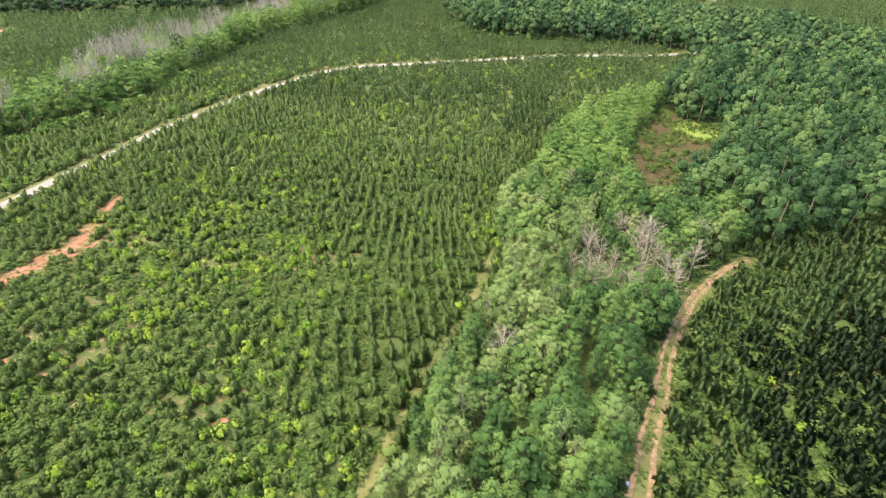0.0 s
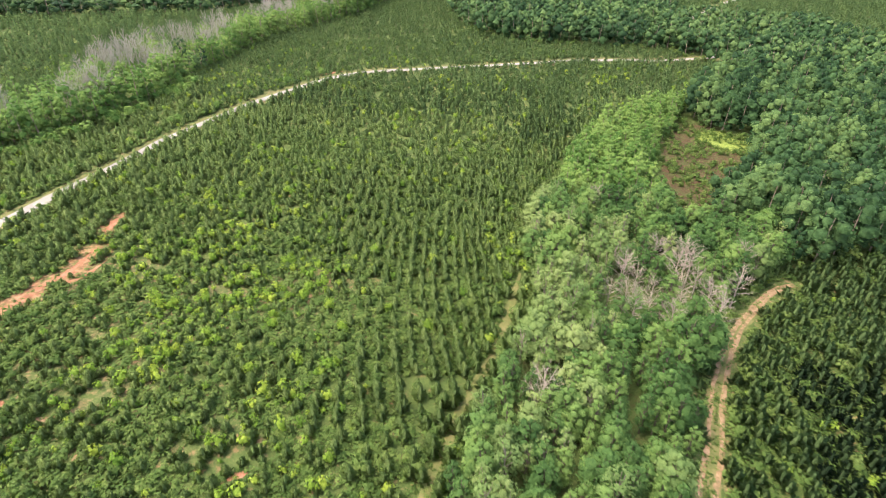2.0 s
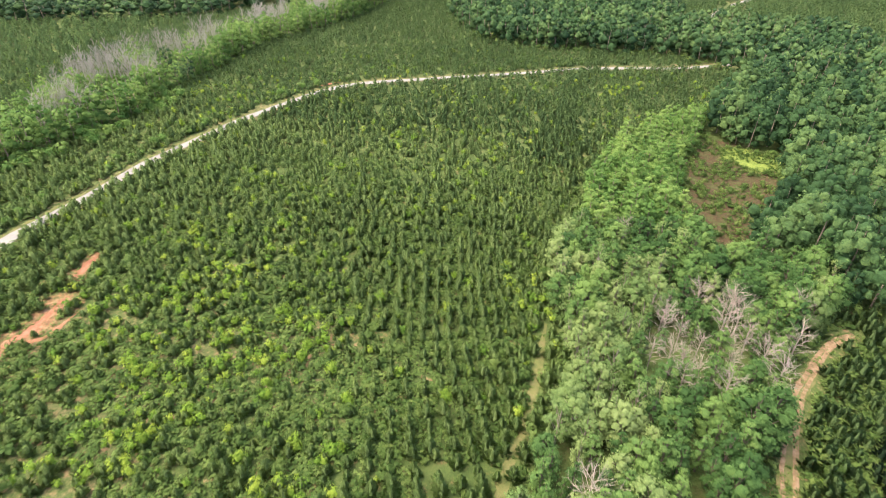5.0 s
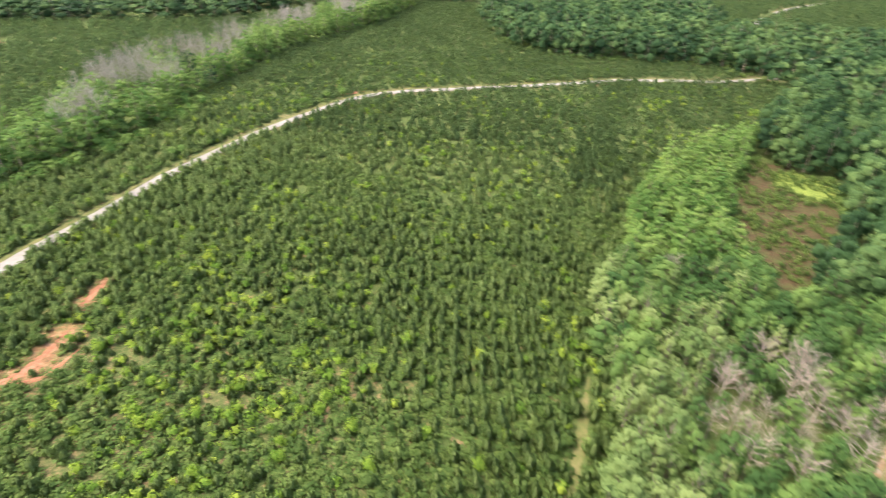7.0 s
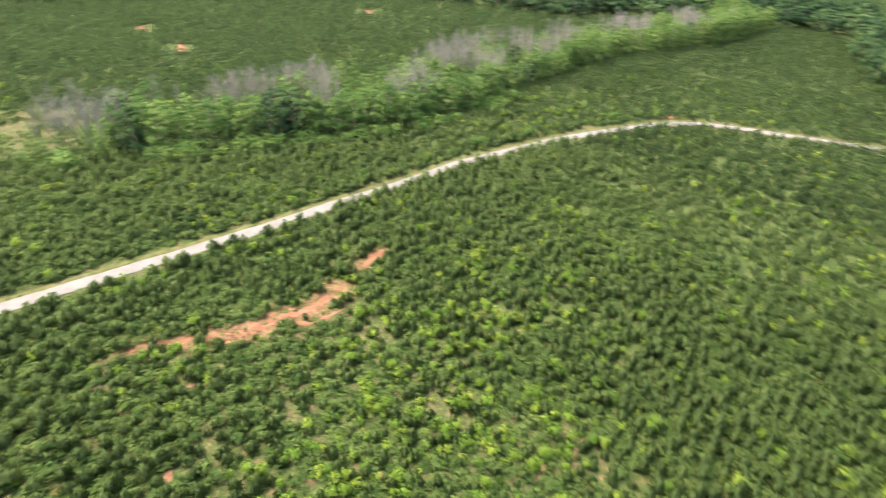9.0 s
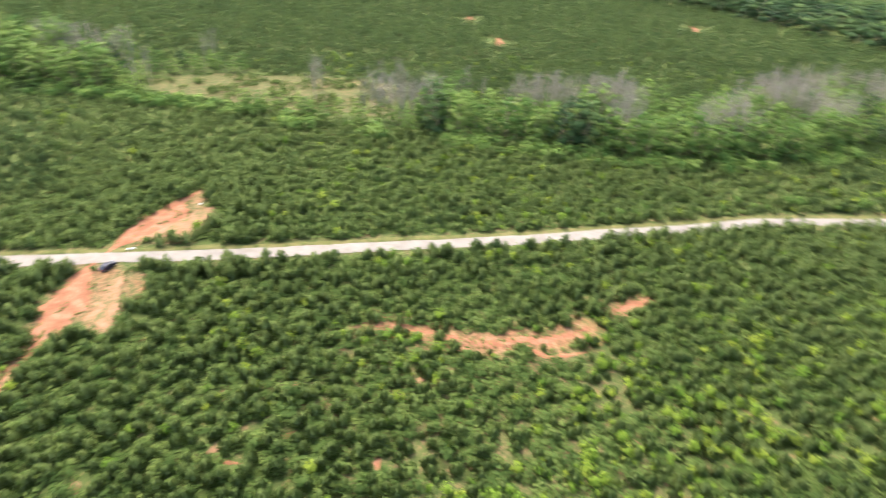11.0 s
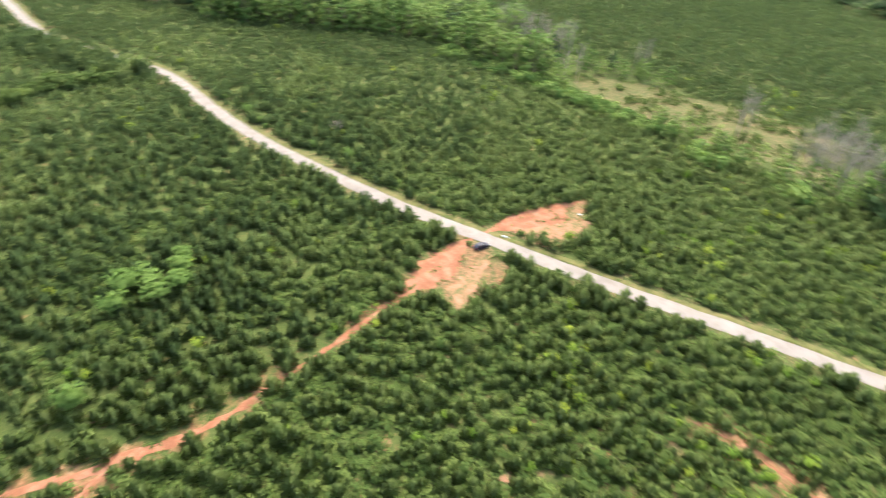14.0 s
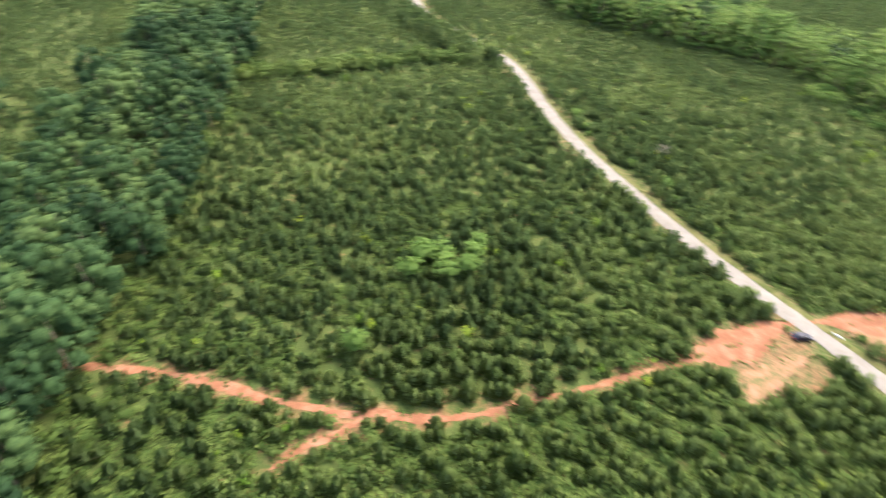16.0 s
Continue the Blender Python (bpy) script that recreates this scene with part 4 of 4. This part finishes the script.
ex, ey = rng.uniform(-300, 80, 60000), rng.uniform(-200, 400, 60000)
skirt = np.minimum(away(np.array(STRIP + STRIP[:1], float), ex, ey)[0], away(np.array(WEST_STRIP[:17], float), ex, ey)[0])
skirt = np.minimum(skirt, np.where(inside(BROWN_CLEARING, ex, ey), 1.3, 1.0) * away(np.array(BROWN_CLEARING + BROWN_CLEARING[:1], float), ex, ey)[0])
k = (skirt < 3.5) & (~open_ground(ex, ey, 0.4) | inside(BROWN_CLEARING, ex, ey)) & inside(VIEW, ex, ey) & (rng.random(len(ex)) < 0.32)
ex, ey = ex[k], ey[k]
es = 1.3 + 2.2 * rng.random(len(ex)) ** 1.5
stuff("edge_bushes", [as_form(bush_form(260 + s, 44, 0.20, True, 3)) for s in range(4)], [LEAVES_WEED], ex, ey, es, es * 1.15, "leafy green bushes along the wood edge", "bushes", 105)

hx, hy = rng.uniform(-196, -96, 170), rng.normal(0, 2.6, 170)
hy = -173 + (hx + 100) * -0.17 + hy
k = ~open_ground(hx, hy, 0.5)
hs = 2.5 + 3.2 * rng.random(len(hx)) ** 1.4
stuff("hedge_line", [as_form(bush_form(270 + s, 60, 0.20, True, 4)) for s in range(4)], [LEAVES_WEED], hx[k], hy[k], hs[k], hs[k] * 1.2, "line of bushes and small trees between plantations", "bushes", 106)

# low regrowth in the two brown openings
for poly, n, lab in ((BROWN_CLEARING, 2800, "low green regrowth in the brown cutover opening"), (WEST_BROWN, 2800, "low green regrowth in the far brown opening")):
    p = np.array(poly)
    bx, by = rng.uniform(p[:, 0].min(), p[:, 0].max(), n), rng.uniform(p[:, 1].min(), p[:, 1].max(), n)
    k = inside(poly, bx, by) & (vnoise(bx, by, 6, 61) > 0.40)
    bs = 0.35 + 1.3 * rng.random(len(bx)) ** 3
    stuff("regrowth", [as_form(f) for f in bush_low], [LEAVES_WEED], bx[k], by[k], bs[k], bs[k] * 1.2, lab, "bushes", 104)

for i, (x, y, n, w) in enumerate(((-412, 121, 22, 5.0), (-363, 127, 18, 4.5), (-400, 262, 18, 5.0), (-345, 112, 12, 3.0))):
    c, s = 0.97 * n / 2, -0.22 * n / 2
    ribbon("clay_patch", smooth_line([(x - c, y - s), (x, y), (x + c, y + s)], 1.5), w, CLAY, "small bare clay patch in the distant plantation", "bare earth", 0.05, 0.4, 20 + i, 0.4)
ribbon("clay_bank", smooth_line([(-170, 262), (-167, 268), (-163, 273)], 0.8), 2.4, CLAY, "red clay bank at the bend of the gravel road", "bare earth", 0.05, 0.6, 25, 0.4)

# weeds creeping over the edges of roads, tracks and bare soil
line = np.vstack([np.asarray(e) for e in EDGES])
line = line[reach(line[:, 0], line[:, 1]) < 260]
line = np.repeat(line, 2, axis=0) + rng.normal(0, 0.5, (len(line) * 2, 2))
line = line[vnoise(line[:, 0], line[:, 1], 2.2, 108) > 0.42]
mid = EAST_TRACK[(EAST_TRACK[:, 1] < 108) & (EAST_TRACK[:, 1] > 40)]
line = np.vstack([line, np.repeat(mid, 3, axis=0) + rng.normal(0, 0.45, (len(mid) * 3, 2))])
line = line[vnoise(line[:, 0], line[:, 1], 1.7, 109) > 0.35]
line = line[away(ROAD, line[:, 0], line[:, 1])[0] > 2.15]
ws = 0.22 + 0.35 * rng.random(len(line))
stuff("edge_weeds", [as_form(f) for f in weeds], [LEAVES_WEED], line[:, 0], line[:, 1], ws, ws * 1.5, "weeds creeping over the edges of tracks and bare soil", "weeds", 107)

n = 0
for y0, y1, lo, hi, count in ((96, 262, 6.5, 11, 46), (-125, -40, 6.0, 10, 16)):
    for y in np.linspace(y0, y1, count):
        p = ROAD[np.argmin(np.abs(ROAD[:, 1] - y - rng.normal(0, 3)))]
        x, y = float(p[0] - rng.uniform(lo, hi)), float(p[1] + rng.normal(0, 1.5))
        if open_ground(np.array([x]), np.array([y]))[0] or rng.random() < 0.25:
            continue
        h = 1.6 + 2.4 * rng.random() ** 1.5
        ob = tagged(new("roadside_bush", bush_mesh[n % len(bush_mesh)]), "leafy green bush on the roadside verge", "bush", "roadside bushes")
        ob.matrix_basis = place(x, y, h, h * 1.15, n)
        n += 1

# ---- small things ----
def part(name, bm, mat, parent=None, label="", smooth=False):
    me = bpy.data.meshes.new(name)
    bm.to_mesh(me)
    bm.free()
    me.materials.append(mat)
    for p in me.polygons:
        p.use_smooth = smooth
    ob = new(name, me)
    if parent:
        ob.parent = parent
    return tagged(ob, label)


def prism(profile, width, bevel=0.03, y0=0.0):
    """A side profile of (x, z) drawn out across the width, with rounded edges."""
    bm = bmesh.new()
    low = [bm.verts.new((x, y0 - width / 2, z)) for x, z in profile]
    high = [bm.verts.new((x, y0 + width / 2, z)) for x, z in profile]
    bm.faces.new(low)
    bm.faces.new(high[::-1])
    for i in range(len(profile)):
        j = (i + 1) % len(profile)
        bm.faces.new((low[i], high[i], high[j], low[j]))
    bmesh.ops.recalc_face_normals(bm, faces=bm.faces)
    if bevel:
        bmesh.ops.bevel(bm, geom=bm.edges[:], offset=bevel, segments=2, affect="EDGES", clamp_overlap=True)
    return bm


def drum(radius, depth, at, along="Y", seg=20, bevel=0.02):
    bm = bmesh.new()
    bmesh.ops.create_cone(bm, cap_ends=True, segments=seg, radius1=radius, radius2=radius, depth=depth)
    if bevel:
        bmesh.ops.bevel(bm, geom=[e for e in bm.edges if len(e.link_faces) == 2 and e.calc_face_angle(0) > 1], offset=bevel, segments=2, affect="EDGES")
    turn = {"Y": Matrix.Rotation(radians(90), 4, "X"), "X": Matrix.Rotation(radians(90), 4, "Y"), "Z": Matrix.Identity(4)}[along]
    bmesh.ops.transform(bm, matrix=Matrix.Translation(at) @ turn, verts=bm.verts)
    return bm


def plain(name, colour, rough, metal=0.0, spec=0.5):
    m, t, b = material(name, rough, spec)
    tone = ramp(t, noise_tex(t, 3.0), [(0.3, tuple(c * 0.8 for c in colour)), (0.7, colour)])
    t.links.new(tone, b.inputs["Base Color"])
    b.inputs["Metallic"].default_value = metal
    return m


PAINT = plain("navy_paint", (0.008, 0.010, 0.03), 0.35, 0.0, 0.3)
GLASS = plain("dark_glass", (0.02, 0.025, 0.03), 0.05, 0.0, 1.0)
RUBBER = plain("rubber", (0.02, 0.02, 0.02), 0.9)
ALLOY = plain("alloy", (0.5, 0.5, 0.52), 0.35, 1.0)
LAMP_CLEAR = plain("headlamp", (0.7, 0.7, 0.7), 0.15)
LAMP_RED = plain("tail_lamp", (0.35, 0.02, 0.02), 0.2)
WHITE = plain("white_plastic", (0.75, 0.75, 0.72), 0.5)
STEEL_BLUE = plain("blue_grey_plastic", (0.28, 0.32, 0.42), 0.5)
STONE = earth("pale_stone", [(0.3, (0.45, 0.42, 0.38)), (0.7, (0.68, 0.66, 0.62))], 3.0)


def car_thing(x, y, yaw):
    """A small dark car: body, glazed cabin, wheels."""
    car = tagged(new("parked_car"), "dark navy blue car parked on red clay beside the gravel road", "car")
    part("body", prism([(-2.1, 0.32), (-2.12, 0.72), (-1.95, 0.92), (-1.2, 0.98), (0.85, 0.95), (1.8, 0.86), (2.1, 0.7), (2.12, 0.36), (1.9, 0.25), (-1.9, 0.25)], 1.74, 0.06), PAINT, car)
    cabin = part("cabin", prism([(-1.75, 0.93), (-1.25, 1.42), (0.1, 1.46), (0.95, 0.93)], 1.5, 0.05), PAINT, car)
    part("windscreen", prism([(0.20, 1.40), (0.24, 1.43), (0.97, 0.97), (0.93, 0.94)], 1.32, 0.0), GLASS, cabin, "dark glass windscreen")
    part("rear_window", prism([(-1.30, 1.40), (-1.34, 1.42), (-1.80, 0.98), (-1.74, 0.96)], 1.28, 0.0), GLASS, cabin, "dark glass rear window")
    for side in (-1, 1):
        part("side_window", prism([(-1.45, 1.0), (-1.1, 1.36), (0.05, 1.39), (0.65, 1.0)], 0.03, 0.0, side * 0.755), GLASS, cabin, "dark glass side window")
        part("mirror", prism([(0.62, 0.98), (0.62, 1.10), (0.78, 1.08), (0.78, 0.98)], 0.16, 0.015, side * 0.93), PAINT, car)
        part("headlight", prism([(1.92, 0.66), (1.90, 0.80), (2.10, 0.72), (2.14, 0.62)], 0.36, 0.01, side * 0.62), LAMP_CLEAR, car, "clear headlight")
        part("tail_light", prism([(-2.14, 0.70), (-2.13, 0.86), (-1.98, 0.88), (-1.98, 0.70)], 0.30, 0.01, side * 0.66), LAMP_RED, car, "red tail light")
        for ax in (-1.32, 1.32):
            wheel = part("wheel", drum(0.31, 0.21, (ax, side * 0.79, 0.31), seg=22, bevel=0.04), RUBBER, car, "black rubber tyre", True)
            part("rim", drum(0.19, 0.03, (ax, side * 0.895, 0.31), seg=14, bevel=0.008), ALLOY, wheel, "metal wheel rim")
    car.matrix_basis = pose(x, y, float(height(x, y)) + 0.07, 0, 0, yaw) @ Matrix.Scale(0.88, 4)


car_thing(-162.2, -6.8, 150)


def rock_thing(x, y, size, label, mat=STONE, seed=1):
    r = random.Random(seed)
    bm = bmesh.new()
    bmesh.ops.create_icosphere(bm, subdivisions=2, radius=0.5)
    for v in bm.verts:
        v.co *= 0.8 + 0.4 * noise.noise(v.co * 2.1 + Vector((seed, 0, 0)))
        v.co = Vector((v.co.x * size[0], v.co.y * size[1], max(v.co.z, -0.25) * size[2]))
    ob = part("rock", bm, mat)
    tagged(ob, label, "rock")
    ob.matrix_basis = pose(x, y, float(height(x, y)) + 0.18 * size[2], 0, 0, r.random() * 360)


pipe = part("culvert_pipe", drum(0.22, 1.6, (0, 0, 0), "X", 18, 0.02), WHITE, None, "", True)
tagged(pipe, "short white pipe lying beside the gravel road", "pipe")
pipe.matrix_basis = pose(-169.4, -4.2, float(height(-169.4, -4.2)) + 0.2, 0, 0, 95)
rock_thing(-190, 7.2, (1.3, 0.9, 0.6), "pale white rock at the edge of the clay turnout", STONE, 2)
rock_thing(-193, 11.5, (0.9, 0.7, 0.5), "small pale rock in the grass", STONE, 3)
# White object of unknown kind, given the rock shape.
rock_thing(35, 111, (1.0, 0.7, 0.8), "small white object of rock shape among dark young pines", STONE, 4)
barrel = part("barrel", drum(0.3, 0.9, (0, 0, 0.45), "Z", 20, 0.03), STEEL_BLUE, None, "", True)
tagged(barrel, "blue-grey plastic barrel at the edge of the dirt track", "barrel")
barrel.matrix_basis = pose(7.8, 65, float(height(7.8, 65)) - 0.01)

# bushes round the clearing and single plants
for i, (x, y, s, w, leaf, label) in enumerate((
        (-161.5, -9.6, 1.3, 2.0, LEAVES_WEED, "small green bush on the clay beside the parked car"),
        (-172.5, -1.5, 1.6, 2.6, LEAVES_WEED, "small green bush between road and clay turnout"),
        (-174.5, 3.5, 1.8, 2.8, LEAVES_WEED, "small green bush between road and clay turnout"),
        (-177, 9, 3.0, 3.2, LEAVES_BRIGHT, "bright green bush beside the clay turnout"),
        (-144, 1.5, 2.2, 2.6, LEAVES_WEED, "green bush at the edge of the clay opening"),
        (-206, 39, 2.4, 2.4, LEAVES_PALE, "whitish flowering bush among pines"),
        (-205, 23, 2.0, 2.0, LEAVES_PALE, "whitish flowering bush among pines"))):
    bush_thing(x, y, s, w, leaf, label, i % 5)
snag_things(np.array([(-187.5, -68.7, 4.5, 7.0)]), snags, "small grey dead tree among young pines", "")
